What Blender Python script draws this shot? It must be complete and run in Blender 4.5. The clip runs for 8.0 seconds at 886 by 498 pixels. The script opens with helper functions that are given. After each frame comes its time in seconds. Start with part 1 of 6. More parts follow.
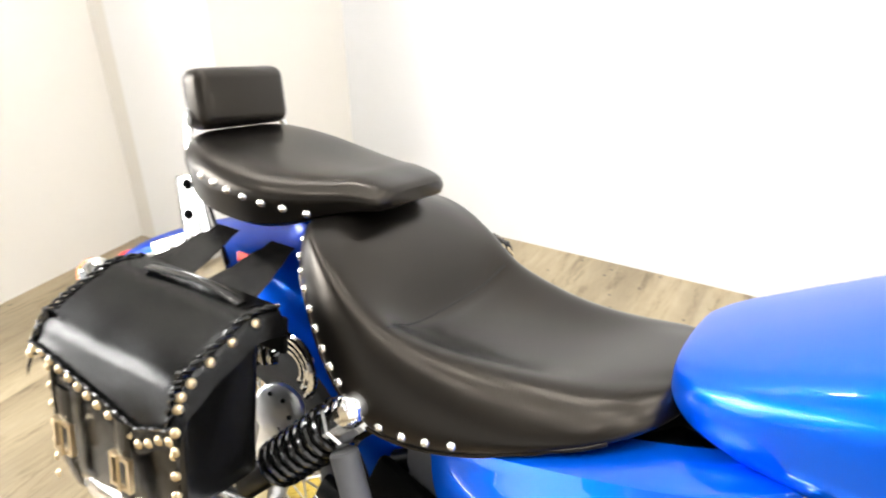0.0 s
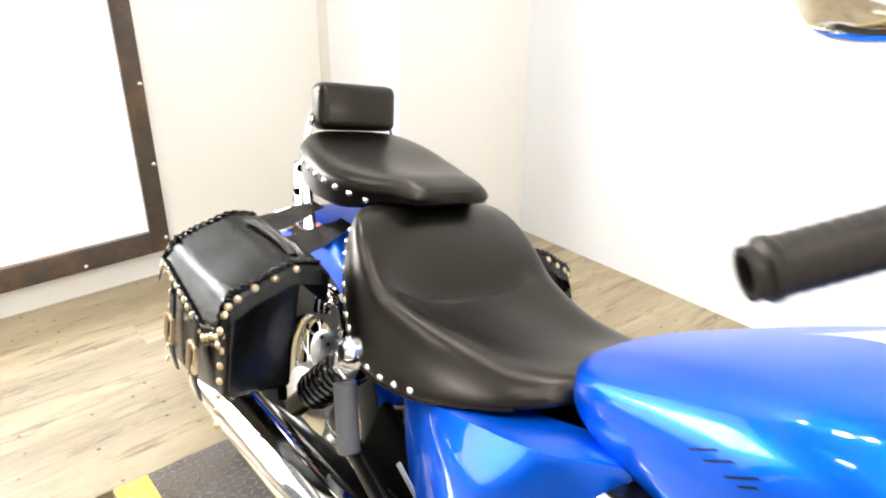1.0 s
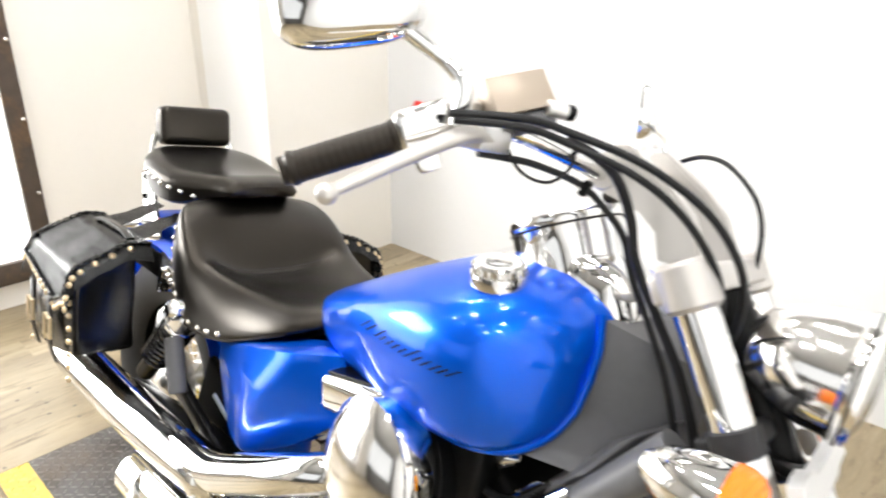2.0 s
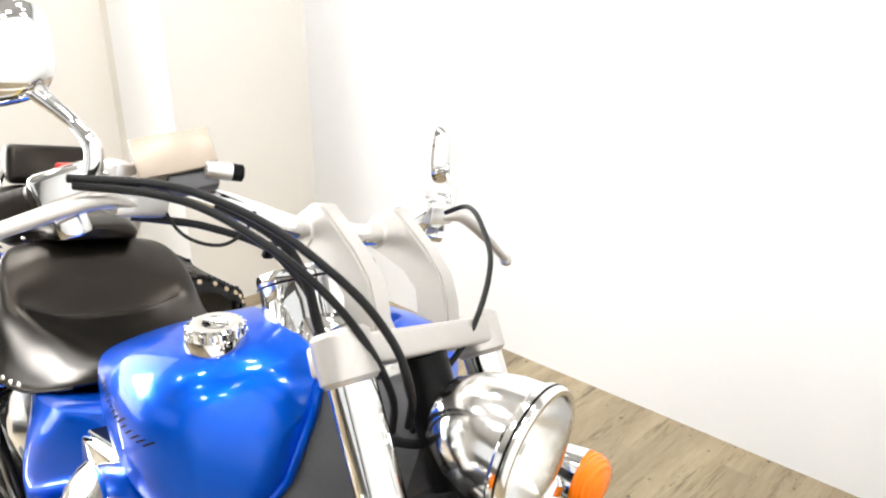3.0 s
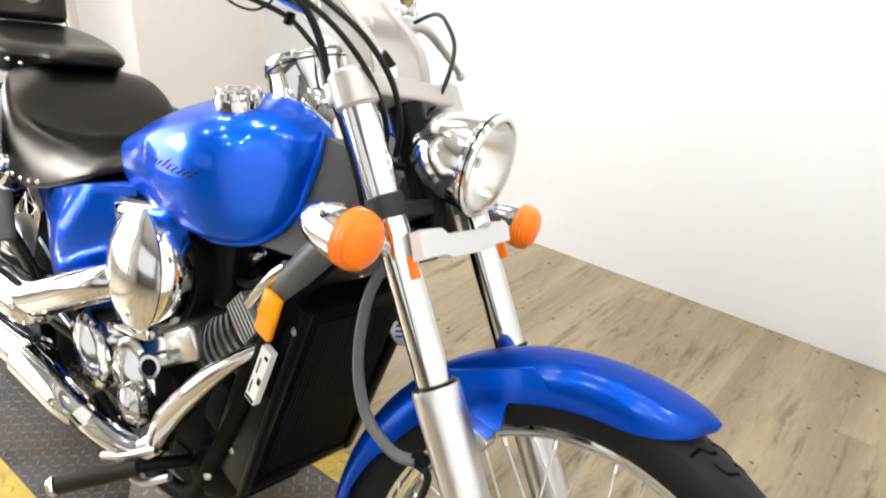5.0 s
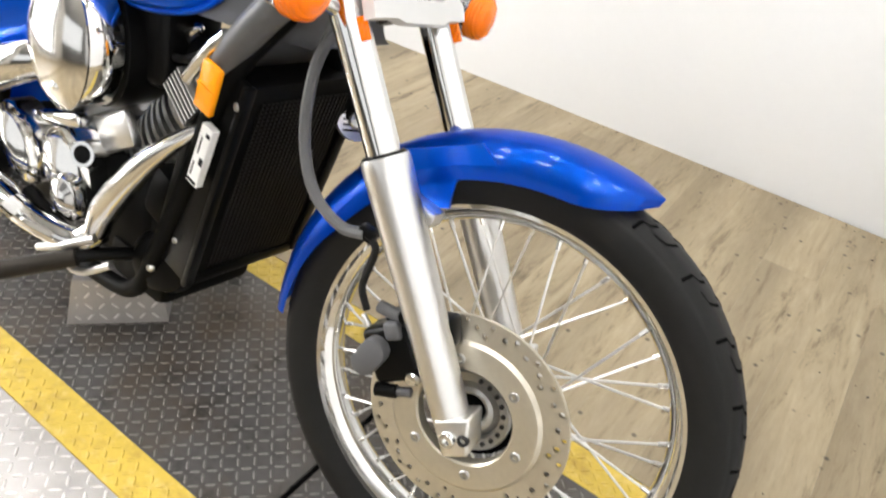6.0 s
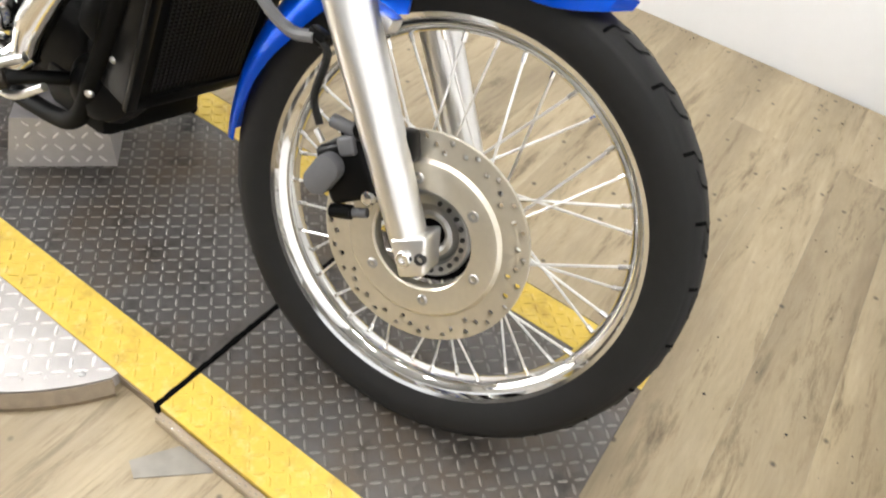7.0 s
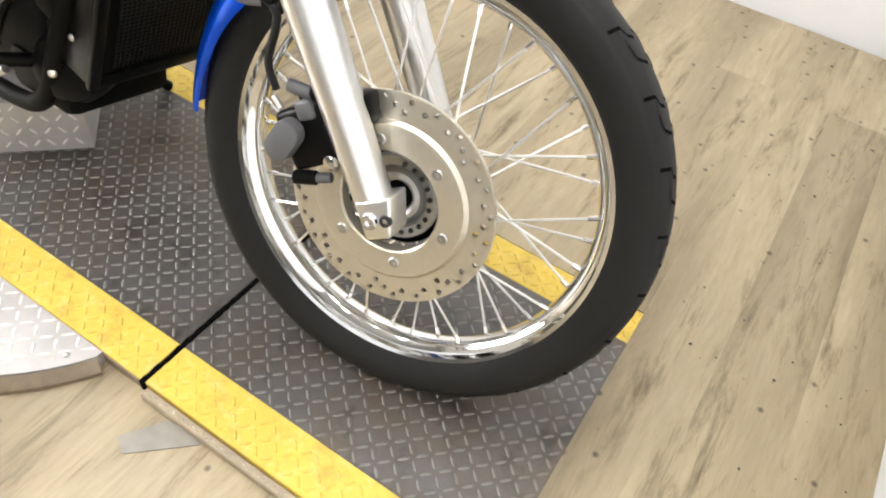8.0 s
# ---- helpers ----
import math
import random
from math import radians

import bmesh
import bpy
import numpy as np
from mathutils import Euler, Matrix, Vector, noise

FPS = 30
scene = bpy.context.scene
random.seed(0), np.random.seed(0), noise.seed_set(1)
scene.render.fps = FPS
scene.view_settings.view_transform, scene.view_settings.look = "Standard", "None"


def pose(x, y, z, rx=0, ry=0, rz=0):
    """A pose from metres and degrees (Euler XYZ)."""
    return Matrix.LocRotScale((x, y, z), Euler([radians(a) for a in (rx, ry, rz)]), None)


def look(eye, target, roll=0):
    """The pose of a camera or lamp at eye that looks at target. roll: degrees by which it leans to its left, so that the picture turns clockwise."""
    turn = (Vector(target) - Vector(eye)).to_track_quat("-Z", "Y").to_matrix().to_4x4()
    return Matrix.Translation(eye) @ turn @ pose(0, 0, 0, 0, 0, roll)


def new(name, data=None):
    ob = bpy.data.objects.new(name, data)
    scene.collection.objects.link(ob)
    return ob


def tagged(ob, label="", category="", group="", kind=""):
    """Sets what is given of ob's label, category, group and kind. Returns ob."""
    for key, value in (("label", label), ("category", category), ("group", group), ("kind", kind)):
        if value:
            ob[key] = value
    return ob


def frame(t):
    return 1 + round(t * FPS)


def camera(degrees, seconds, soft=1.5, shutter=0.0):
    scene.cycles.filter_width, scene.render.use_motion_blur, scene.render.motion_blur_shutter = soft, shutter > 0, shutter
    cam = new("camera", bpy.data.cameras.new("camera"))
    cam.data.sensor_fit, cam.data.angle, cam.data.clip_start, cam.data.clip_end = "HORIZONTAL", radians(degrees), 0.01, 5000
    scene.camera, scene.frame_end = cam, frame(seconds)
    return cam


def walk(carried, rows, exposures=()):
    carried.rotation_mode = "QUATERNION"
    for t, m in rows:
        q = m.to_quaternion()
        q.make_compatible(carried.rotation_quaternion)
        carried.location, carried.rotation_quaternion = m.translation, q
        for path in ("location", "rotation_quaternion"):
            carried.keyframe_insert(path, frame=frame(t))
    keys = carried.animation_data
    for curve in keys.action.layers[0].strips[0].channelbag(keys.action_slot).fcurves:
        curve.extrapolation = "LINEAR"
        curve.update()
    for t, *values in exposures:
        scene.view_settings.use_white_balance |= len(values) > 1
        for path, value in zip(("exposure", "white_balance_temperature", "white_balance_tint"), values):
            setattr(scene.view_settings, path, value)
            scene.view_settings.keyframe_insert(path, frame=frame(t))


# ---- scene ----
cam = camera(63.9, 8.0, soft=2.0, shutter=0.3)
# seconds, eye, target, roll
PATH = [
    (0, (-0.9047, -0.6115, 1.2332), (-1.3504, 0.1472, 0.7582), -0.78),
    (0.5, (-0.7461, -0.6459, 1.2990), (-1.3656, -0.0024, 0.8494), -0.60),
    (1, (-0.5463, -0.5843, 1.2660), (-1.2429, -0.0064, 0.8408), 0.49),
    (1.5, (-0.3257, -0.6206, 1.2638), (-1.0119, 0.0091, 0.8996), -0.63),
    (2, (-0.1220, -0.6277, 1.2909), (-0.7681, 0.0372, 0.9160), 0.36),
    (2.2, (-0.0610, -0.5812, 1.3007), (-0.6829, 0.1071, 0.9271), 0.36),
    (3.3, (0.0848, -0.3462, 1.3226), (-0.5922, 0.3093, 0.9880), -1.03),
    (3.5, (0.0873, -0.3497, 1.3086), (-0.6088, 0.2862, 0.9753), -1.94),
    (4, (0.1262, -0.3753, 1.2819), (-0.5590, 0.2447, 0.8998), -0.99),
    (4.2, (0.1576, -0.4268, 1.2756), (-0.4920, 0.2207, 0.8773), -1.19),
    (5.3, (0.2533, -0.6655, 1.2118), (-0.2518, 0.0434, 0.7197), 4.56),
    (5.5, (0.2539, -0.6684, 1.1907), (-0.2220, 0.0322, 0.6590), 5.07),
    (6, (0.2735, -0.6708, 1.1289), (-0.1372, 0.0078, 0.5199), 8.13),
    (6.5, (0.2919, -0.6762, 1.0760), (-0.0667, -0.0116, 0.4204), 10.86),
    (7, (0.3161, -0.6808, 1.0286), (0.0075, -0.0510, 0.3157), 12.10),
    (7.5, (0.3437, -0.6747, 1.0046), (0.0556, -0.0531, 0.2761), 12.15),
    (8, (0.3637, -0.6555, 1.0212), (0.0649, -0.0555, 0.2790), 8.83),
]
walk(cam, [(t, look(e, g, r)) for t, e, g, r in PATH],
     [(0, 0.07), (0.5, 0.08), (1, 0.03), (1.5, -0.06), (2, -0.12), (3.5, -0.20), (4, -0.29), (5.3, -0.35), (5.5, -0.37), (6, -0.26), (6.5, -0.17), (7.5, -0.05), (8, -0.03)])

# ---------------------------------------------------------------- light
world = bpy.data.worlds.new("world")
world.use_nodes = True
scene.world = world
bg = world.node_tree.nodes["Background"]
bg.inputs[0].default_value = (0.9, 0.95, 1.0, 1)
bg.inputs[1].default_value = 0.05
scene.view_settings.exposure = 0.0


def lamp(name, m, size, watts, size_y=None, colour=(1.0, 0.99, 0.985)):
    d = bpy.data.lights.new(name, "AREA")
    d.energy, d.color, d.size = watts, colour, size
    d.shape = "RECTANGLE" if size_y else "DISK"
    if size_y:
        d.size_y = size_y
    o = new(name, d)
    o.matrix_world = m
    return o


LAMPS = [(-2.3, -0.9), (-1.5, -0.35), (-1.5, -1.5), (-0.75, -0.9), (-0.75, 0.45), (0.1, -0.35), (0.1, -1.5), (-2.3, 0.5), (0.5, -0.95), (0.5, 0.45)]
for lx, ly in LAMPS:
    lamp("spot_lamp", look((lx, ly, 3.16), (lx, ly, 0)), 0.26, 7 if (lx, ly) == (0.5, 0.45) else 12 if (lx, ly) == (0.1, -0.35) else 10)
# soft fill light added unseen behind the camera; the lit bay's lamp follows below
lamp("front_fill", look((-1.4, -4.6, 1.9), (-1.3, 0, 0.9)), 3.2, 20, 1.8, (0.97, 0.985, 1.0))
# unseen fill lamps added along the white wall to brighten it
WALL_FILL = [(-2.9, 0.6), (-2.0, 0.6), (-1.1, 0.6), (-0.2, 0.6), (0.55, 0.6)]
for lx, ly in WALL_FILL:
    lamp("wall_fill_lamp", look((lx, ly, 3.15), (lx, 1.5, 1.3)), 0.16, 9 if lx < -1.5 else 3.5)
# lamp added in the lit bay behind the mesh gate, sized for its tank reflection
lamp("bay_daylight", look((-3.6, -1.4, 1.6), (-1.6, -1.1, 0.0)), 1.5, 195, 1.15, (1.0, 0.99, 0.97))


# ---------------------------------------------------------------- materials
def material(name, colour, rough=0.5, metal=0.0, grain=0.0, scale=60.0, bump=0.0, coat=0.0, ramp=None, large=0.0, spec=0.5, tint=(1, 1, 1)):
    """A surface with fine grain and a broad variation of its colour."""
    m = bpy.data.materials.new(name)
    m.use_nodes = True
    nt = m.node_tree
    b = nt.nodes["Principled BSDF"]
    b.inputs["Base Color"].default_value = (*colour, 1)
    b.inputs["Roughness"].default_value = rough
    b.inputs["Metallic"].default_value = metal
    b.inputs["Coat Weight"].default_value = coat
    b.inputs["Coat Roughness"].default_value = 0.015
    b.inputs["Specular IOR Level"].default_value = spec
    b.inputs["Specular Tint"].default_value = (*tint, 1)
    co = nt.nodes.new("ShaderNodeTexCoord")
    if grain or large:
        n1 = nt.nodes.new("ShaderNodeTexNoise")
        n1.inputs["Scale"].default_value = scale
        n1.inputs["Detail"].default_value = 6
        nt.links.new(co.outputs["Object"], n1.inputs["Vector"])
        n2 = nt.nodes.new("ShaderNodeTexNoise")
        n2.inputs["Scale"].default_value = scale * 0.07
        n2.inputs["Detail"].default_value = 3
        nt.links.new(co.outputs["Object"], n2.inputs["Vector"])
        mixv = nt.nodes.new("ShaderNodeMath")
        mixv.operation = "MULTIPLY_ADD"
        nt.links.new(n1.outputs["Fac"], mixv.inputs[0])
        mixv.inputs[1].default_value = grain
        sub = nt.nodes.new("ShaderNodeMath")
        sub.operation = "MULTIPLY_ADD"
        nt.links.new(n2.outputs["Fac"], sub.inputs[0])
        sub.inputs[1].default_value = large
        sub.inputs[2].default_value = 1 - 0.5 * (grain + large)
        nt.links.new(sub.outputs[0], mixv.inputs[2])
        mul = nt.nodes.new("ShaderNodeVectorMath")
        mul.operation = "SCALE"
        mul.inputs[0].default_value = colour
        nt.links.new(mixv.outputs[0], mul.inputs["Scale"])
        nt.links.new(mul.outputs[0], b.inputs["Base Color"])
    if bump:
        n3 = nt.nodes.new("ShaderNodeTexNoise")
        n3.inputs["Scale"].default_value = scale * 1.6
        n3.inputs["Detail"].default_value = 5
        nt.links.new(co.outputs["Object"], n3.inputs["Vector"])
        bp = nt.nodes.new("ShaderNodeBump")
        bp.inputs["Strength"].default_value = bump
        bp.inputs["Distance"].default_value = 0.002
        nt.links.new(n3.outputs["Fac"], bp.inputs["Height"])
        nt.links.new(bp.outputs[0], b.inputs["Normal"])
    return m


WALL = material("white_wall_paint", (0.785, 0.79, 0.795), 0.55, grain=0.03, scale=40, bump=0.05, large=0.03)
# whiter copy of the wall colour, for a face in bright light
LIT_WHITE = material("lit_white_facing", (0.90, 0.90, 0.89), 0.4, grain=0.02, scale=40, large=0.02)
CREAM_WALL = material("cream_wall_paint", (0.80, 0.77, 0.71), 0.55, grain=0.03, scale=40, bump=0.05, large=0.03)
# for the unseen south wall, dark to cut reflections in chrome and paint
GREY_WALL = material("grey_wall_paint", (0.10, 0.097, 0.092), 0.6, grain=0.05, scale=30, large=0.2)
# unseen ceiling, greyed so that less light reflects from above
CEIL = material("ceiling_grey", (0.36, 0.355, 0.345), 0.8, grain=0.03, scale=30)
STEEL_DARK = material("rusty_dark_steel", (0.085, 0.065, 0.05), 0.6, 0.3, grain=0.7, scale=18, bump=0.3, large=0.6)
MESH_WHITE = material("white_mesh_paint", (0.42, 0.43, 0.45), 0.5, grain=0.1)
CHROME = material("chrome", (0.76, 0.76, 0.75), 0.06, 1.0, grain=0.05, scale=25, large=0.06)
ALLOY = material("satin_alloy", (0.76, 0.758, 0.75), 0.33, 1.0, grain=0.12, scale=90, large=0.08, bump=0.03)
CASTING = material("grey_casting", (0.42, 0.42, 0.41), 0.36, 0.95, grain=0.25, scale=80, bump=0.15, large=0.2)
DISC = material("brake_steel", (0.60, 0.56, 0.47), 0.36, 0.85, grain=0.15, scale=120, large=0.15)
BLUE = material("candy_blue_paint", (0.0, 0.098, 0.69), 0.32, 0.64, grain=0.12, scale=900, coat=0.6, large=0.05, spec=0.2, tint=(0.02, 0.45, 1.0))
LEATHER = material("black_leather", (0.0035, 0.0034, 0.0033), 0.23, grain=0.35, scale=130, bump=0.2, large=0.3, spec=0.5)
# specular tint puts warm reflections into the seat's highlights
VINYL = material("black_seat_vinyl", (0.0030, 0.0026, 0.0022), 0.29, grain=0.2, scale=150, bump=0.02, large=0.25, spec=0.40, tint=(1.0, 0.88, 0.74))
BLACK = material("black_paint", (0.004, 0.004, 0.004), 0.28, grain=0.2, scale=60, large=0.3, spec=0.10)
PLASTIC = material("grey_black_plastic", (0.105, 0.105, 0.108), 0.42, grain=0.2, scale=90, bump=0.1, large=0.2, spec=0.26)
# near-black: shade in tread cuts and hub, also seam filler and bolts
GROOVE = material("shade_and_filler_black", (0.002, 0.002, 0.002), 0.9, spec=0.05)
RUBBER = material("tyre_rubber", (0.0105, 0.0103, 0.0101), 0.62, grain=0.35, scale=60, bump=0.15, large=0.35, spec=0.22)
CABLE = material("cable_sheath", (0.008, 0.008, 0.0085), 0.45, grain=0.2, scale=90, spec=0.25)
# the grip's brownish highlight is likewise tinted in
GRIP = material("grip_rubber", (0.006, 0.0055, 0.005), 0.42, grain=0.25, scale=160, bump=0.15, spec=0.35, tint=(1.0, 0.88, 0.75))
AMBER = material("amber_lens", (1.0, 0.20, 0.0), 0.2, grain=0.12, scale=70, coat=0.3, spec=0.3)
AMBER_PALE = material("pale_amber_lens", (0.95, 0.33, 0.005), 0.25, grain=0.15, scale=70, spec=0.3)
RED = material("red_plastic", (0.6, 0.03, 0.02), 0.3, grain=0.1)
STUD = material("nickel_stud", (0.85, 0.83, 0.79), 0.22, 1.0, grain=0.1, scale=200)
BRASS = material("brass_stud", (0.62, 0.50, 0.32), 0.32, 1.0, grain=0.2, scale=200)
PLATE = material("dark_tread_plate", (0.105, 0.100, 0.096), 0.46, 0.6, grain=0.45, scale=45, bump=0.2, large=0.7)
LUG = material("worn_tread_lug", (0.20, 0.19, 0.18), 0.42, 0.65, grain=0.4, scale=70, large=0.5)
SILVER_PLATE = material("bright_tread_plate", (0.44, 0.418, 0.405), 0.44, 0.45, grain=0.2, scale=60, large=0.2)
YELLOW = material("worn_yellow_paint", (0.60, 0.425, 0.06), 0.5, grain=0.25, scale=50, bump=0.15, large=0.35)
GAP = material("dark_rubber_gap", (0.015, 0.014, 0.013), 0.8, grain=0.4)
LABEL = material("white_sticker", (0.8, 0.8, 0.78), 0.5, grain=0.05)
DIM = material("dim_black_paint", (0.003, 0.003, 0.003), 0.55, grain=0.3, scale=40, large=0.4, spec=0.07)
INK = material("black_ink", (0.004, 0.004, 0.006), 0.6, spec=0.15)
LETTER = material("silver_badge", (0.45, 0.5, 0.52), 0.3, 0.8)
YOKE = material("pale_alloy_paint", (0.52, 0.50, 0.47), 0.33, 0.6, grain=0.08, scale=60)
CALIPER = material("matt_grey_caliper", (0.10, 0.10, 0.105), 0.55, 0.2, grain=0.15, scale=120, bump=0.1)
BRIGHT_LUG = material("bright_worn_lug", (0.78, 0.76, 0.74), 0.30, 0.7, grain=0.3, scale=70, large=0.3)
SOFT_CHROME = material("hazy_chrome", (0.84, 0.83, 0.81), 0.13, 1.0, grain=0.08, scale=60, bump=0.04, large=0.08)
TAPE = material("worn_grey_tape", (0.23, 0.21, 0.18), 0.5, grain=0.5, scale=40, large=0.4)
RIM_RUST = material("scuffed_brown_steel", (0.19, 0.145, 0.095), 0.55, 0.2, grain=0.6, scale=60, bump=0.3, large=0.6)
EDGE_WOOD = material("pale_brown_edging", (0.30, 0.24, 0.165), 0.5, grain=0.5, scale=50, large=0.4)
GLOSS_BLACK = material("gloss_black_enamel", (0.006, 0.006, 0.006), 0.14, grain=0.2, scale=60, large=0.2, spec=0.7)
YOKE_DARK = material("satin_black_casting", (0.018, 0.018, 0.019), 0.5, grain=0.2, scale=90, bump=0.1, large=0.2, spec=0.3)
COVER = material("bright_alloy_plate", (0.74, 0.74, 0.73), 0.4, 0.55, grain=0.05, scale=60)
# satin alloy with the floor's warm reflection put into its colour
PEACH = material("warm_reflection_alloy", (0.36, 0.30, 0.24), 0.36, 0.45, grain=0.08, scale=60)


def glass(name, tint=(1, 1, 1), rough=0.0):
    m = bpy.data.materials.new(name)
    m.use_nodes = True
    b = m.node_tree.nodes["Principled BSDF"]
    b.inputs["Base Color"].default_value = (*tint, 1)
    b.inputs["Transmission Weight"].default_value = 1
    b.inputs["Roughness"].default_value = rough
    b.inputs["IOR"].default_value = 1.35
    return m


GLASS = glass("clear_lens", (0.97, 0.97, 0.95), 0.12)
REFLECTOR = material("lamp_reflector", (0.9, 0.9, 0.88), 0.22, 1.0)
MIRROR = material("mirror_glass", (0.9, 0.9, 0.9), 0.01, 1.0)


def glow(name, colour, power):
    m = bpy.data.materials.new(name)
    m.use_nodes = True
    b = m.node_tree.nodes["Principled BSDF"]
    b.inputs["Emission Color"].default_value = (*colour, 1)
    b.inputs["Emission Strength"].default_value = power
    return m


LAMP_GLOW = glow("lamp_glow", (1.0, 0.96, 0.9), 4)
# the bay's pale wall glows by itself, in place of light falling on it
BAY_GLOW = glow("bay_wall_glow", (1.0, 0.995, 0.985), 5.0)


def wood(name):
    """Printed oak planks: streaks along the plank, knots, a tone of its own for each plank."""
    m = bpy.data.materials.new(name)
    m.use_nodes = True
    nt = m.node_tree
    b = nt.nodes["Principled BSDF"]
    b.inputs["Roughness"].default_value = 0.33
    geo = nt.nodes.new("ShaderNodeNewGeometry")
    info = nt.nodes.new("ShaderNodeObjectInfo")
    mp = nt.nodes.new("ShaderNodeMapping")
    mp.inputs["Scale"].default_value = (1, 0.14, 1)
    nt.links.new(geo.outputs["Position"], mp.inputs["Vector"])
    add = nt.nodes.new("ShaderNodeVectorMath")
    nt.links.new(mp.outputs[0], add.inputs[0])
    comb = nt.nodes.new("ShaderNodeCombineXYZ")
    sc = nt.nodes.new("ShaderNodeMath")
    sc.operation = "MULTIPLY"
    sc.inputs[1].default_value = 0.6
    nt.links.new(info.outputs["Random"], sc.inputs[0])
    nt.links.new(sc.outputs[0], comb.inputs["Z"])
    nt.links.new(comb.outputs[0], add.inputs[1])
    streak = nt.nodes.new("ShaderNodeTexNoise")
    streak.inputs["Scale"].default_value = 20
    streak.inputs["Detail"].default_value = 8
    streak.inputs["Roughness"].default_value = 0.74
    streak.inputs["Distortion"].default_value = 0.3
    nt.links.new(add.outputs[0], streak.inputs["Vector"])
    ramp = nt.nodes.new("ShaderNodeValToRGB")
    e = ramp.color_ramp.elements
    e[0].position, e[0].color = 0.32, (0.105, 0.074, 0.038, 1)
    e[1].position, e[1].color = 0.70, (0.45, 0.368, 0.243, 1)
    mid = ramp.color_ramp.elements.new(0.47)
    mid.color = (0.332, 0.265, 0.163, 1)
    nt.links.new(streak.outputs["Fac"], ramp.inputs["Fac"])
    broad = nt.nodes.new("ShaderNodeTexNoise")
    broad.inputs["Scale"].default_value = 5.0
    broad.inputs["Detail"].default_value = 7
    broad.inputs["Roughness"].default_value = 0.62
    nt.links.new(add.outputs[0], broad.inputs["Vector"])
    grey = nt.nodes.new("ShaderNodeMix")
    grey.data_type = "RGBA"
    grey.inputs["B"].default_value = (0.130, 0.095, 0.052, 1)
    gr = nt.nodes.new("ShaderNodeMapRange")
    gr.inputs["From Min"].default_value, gr.inputs["From Max"].default_value = 0.43, 0.66
    gr.inputs["To Max"].default_value = 0.72
    nt.links.new(broad.outputs["Fac"], gr.inputs["Value"])
    nt.links.new(gr.outputs[0], grey.inputs["Factor"])
    nt.links.new(ramp.outputs[0], grey.inputs["A"])
    tone = nt.nodes.new("ShaderNodeMath")
    tone.operation = "MULTIPLY_ADD"
    tone.inputs[1].default_value, tone.inputs[2].default_value = 0.07, 0.96
    nt.links.new(info.outputs["Random"], tone.inputs[0])
    # small dark specks of dirt
    spk = nt.nodes.new("ShaderNodeTexVoronoi")
    spk.inputs["Scale"].default_value = 17
    nt.links.new(geo.outputs["Position"], spk.inputs["Vector"])
    sr = nt.nodes.new("ShaderNodeMapRange")
    sr.inputs["From Min"].default_value, sr.inputs["From Max"].default_value = 0.05, 0.13
    sr.inputs["To Min"].default_value = 0.25
    nt.links.new(spk.outputs["Distance"], sr.inputs["Value"])
    tm = nt.nodes.new("ShaderNodeMath")
    tm.operation = "MULTIPLY"
    nt.links.new(tone.outputs[0], tm.inputs[0])
    nt.links.new(sr.outputs[0], tm.inputs[1])
    mul = nt.nodes.new("ShaderNodeVectorMath")
    mul.operation = "SCALE"
    nt.links.new(grey.outputs["Result"], mul.inputs[0])
    nt.links.new(tm.outputs[0], mul.inputs["Scale"])
    nt.links.new(mul.outputs[0], b.inputs["Base Color"])
    bp = nt.nodes.new("ShaderNodeBump")
    bp.inputs["Strength"].default_value, bp.inputs["Distance"].default_value = 0.12, 0.001
    nt.links.new(streak.outputs["Fac"], bp.inputs["Height"])
    nt.links.new(bp.outputs[0], b.inputs["Normal"])
    return m


WOOD = wood("oak_plank")


def stained(m, colour, scale, lo, hi, amount):
    """Lays blotches of another colour over a material's own."""
    nt = m.node_tree
    b = nt.nodes["Principled BSDF"]
    old = b.inputs["Base Color"].links[0].from_socket
    co = nt.nodes.new("ShaderNodeTexCoord")
    n = nt.nodes.new("ShaderNodeTexNoise")
    n.inputs["Scale"].default_value, n.inputs["Detail"].default_value, n.inputs["Roughness"].default_value = scale, 7, 0.65
    nt.links.new(co.outputs["Object"], n.inputs["Vector"])
    r = nt.nodes.new("ShaderNodeMapRange")
    r.inputs["From Min"].default_value, r.inputs["From Max"].default_value, r.inputs["To Max"].default_value = lo, hi, amount
    nt.links.new(n.outputs["Fac"], r.inputs["Value"])
    mix = nt.nodes.new("ShaderNodeMix")
    mix.data_type = "RGBA"
    mix.inputs["B"].default_value = (*colour, 1)
    nt.links.new(r.outputs[0], mix.inputs["Factor"])
    nt.links.new(old, mix.inputs["A"])
    nt.links.new(mix.outputs["Result"], b.inputs["Base Color"])


stained(PLATE, (0.105, 0.080, 0.056), 3.5, 0.44, 0.64, 0.85)
stained(PLATE, (0.020, 0.017, 0.015), 9.0, 0.54, 0.70, 0.8)
stained(LUG, (0.14, 0.11, 0.08), 3.5, 0.46, 0.66, 0.8)
stained(YELLOW, (0.30, 0.19, 0.035), 14.0, 0.50, 0.70, 0.75)
stained(YELLOW, (0.70, 0.54, 0.20), 38.0, 0.52, 0.66, 0.55)
stained(SILVER_PLATE, (0.30, 0.29, 0.28), 6.0, 0.48, 0.70, 0.6)
stained(STEEL_DARK, (0.16, 0.10, 0.055), 7.0, 0.50, 0.62, 0.8)
stained(GRIP, (0.012, 0.010, 0.008), 40.0, 0.5, 0.7, 0.8)
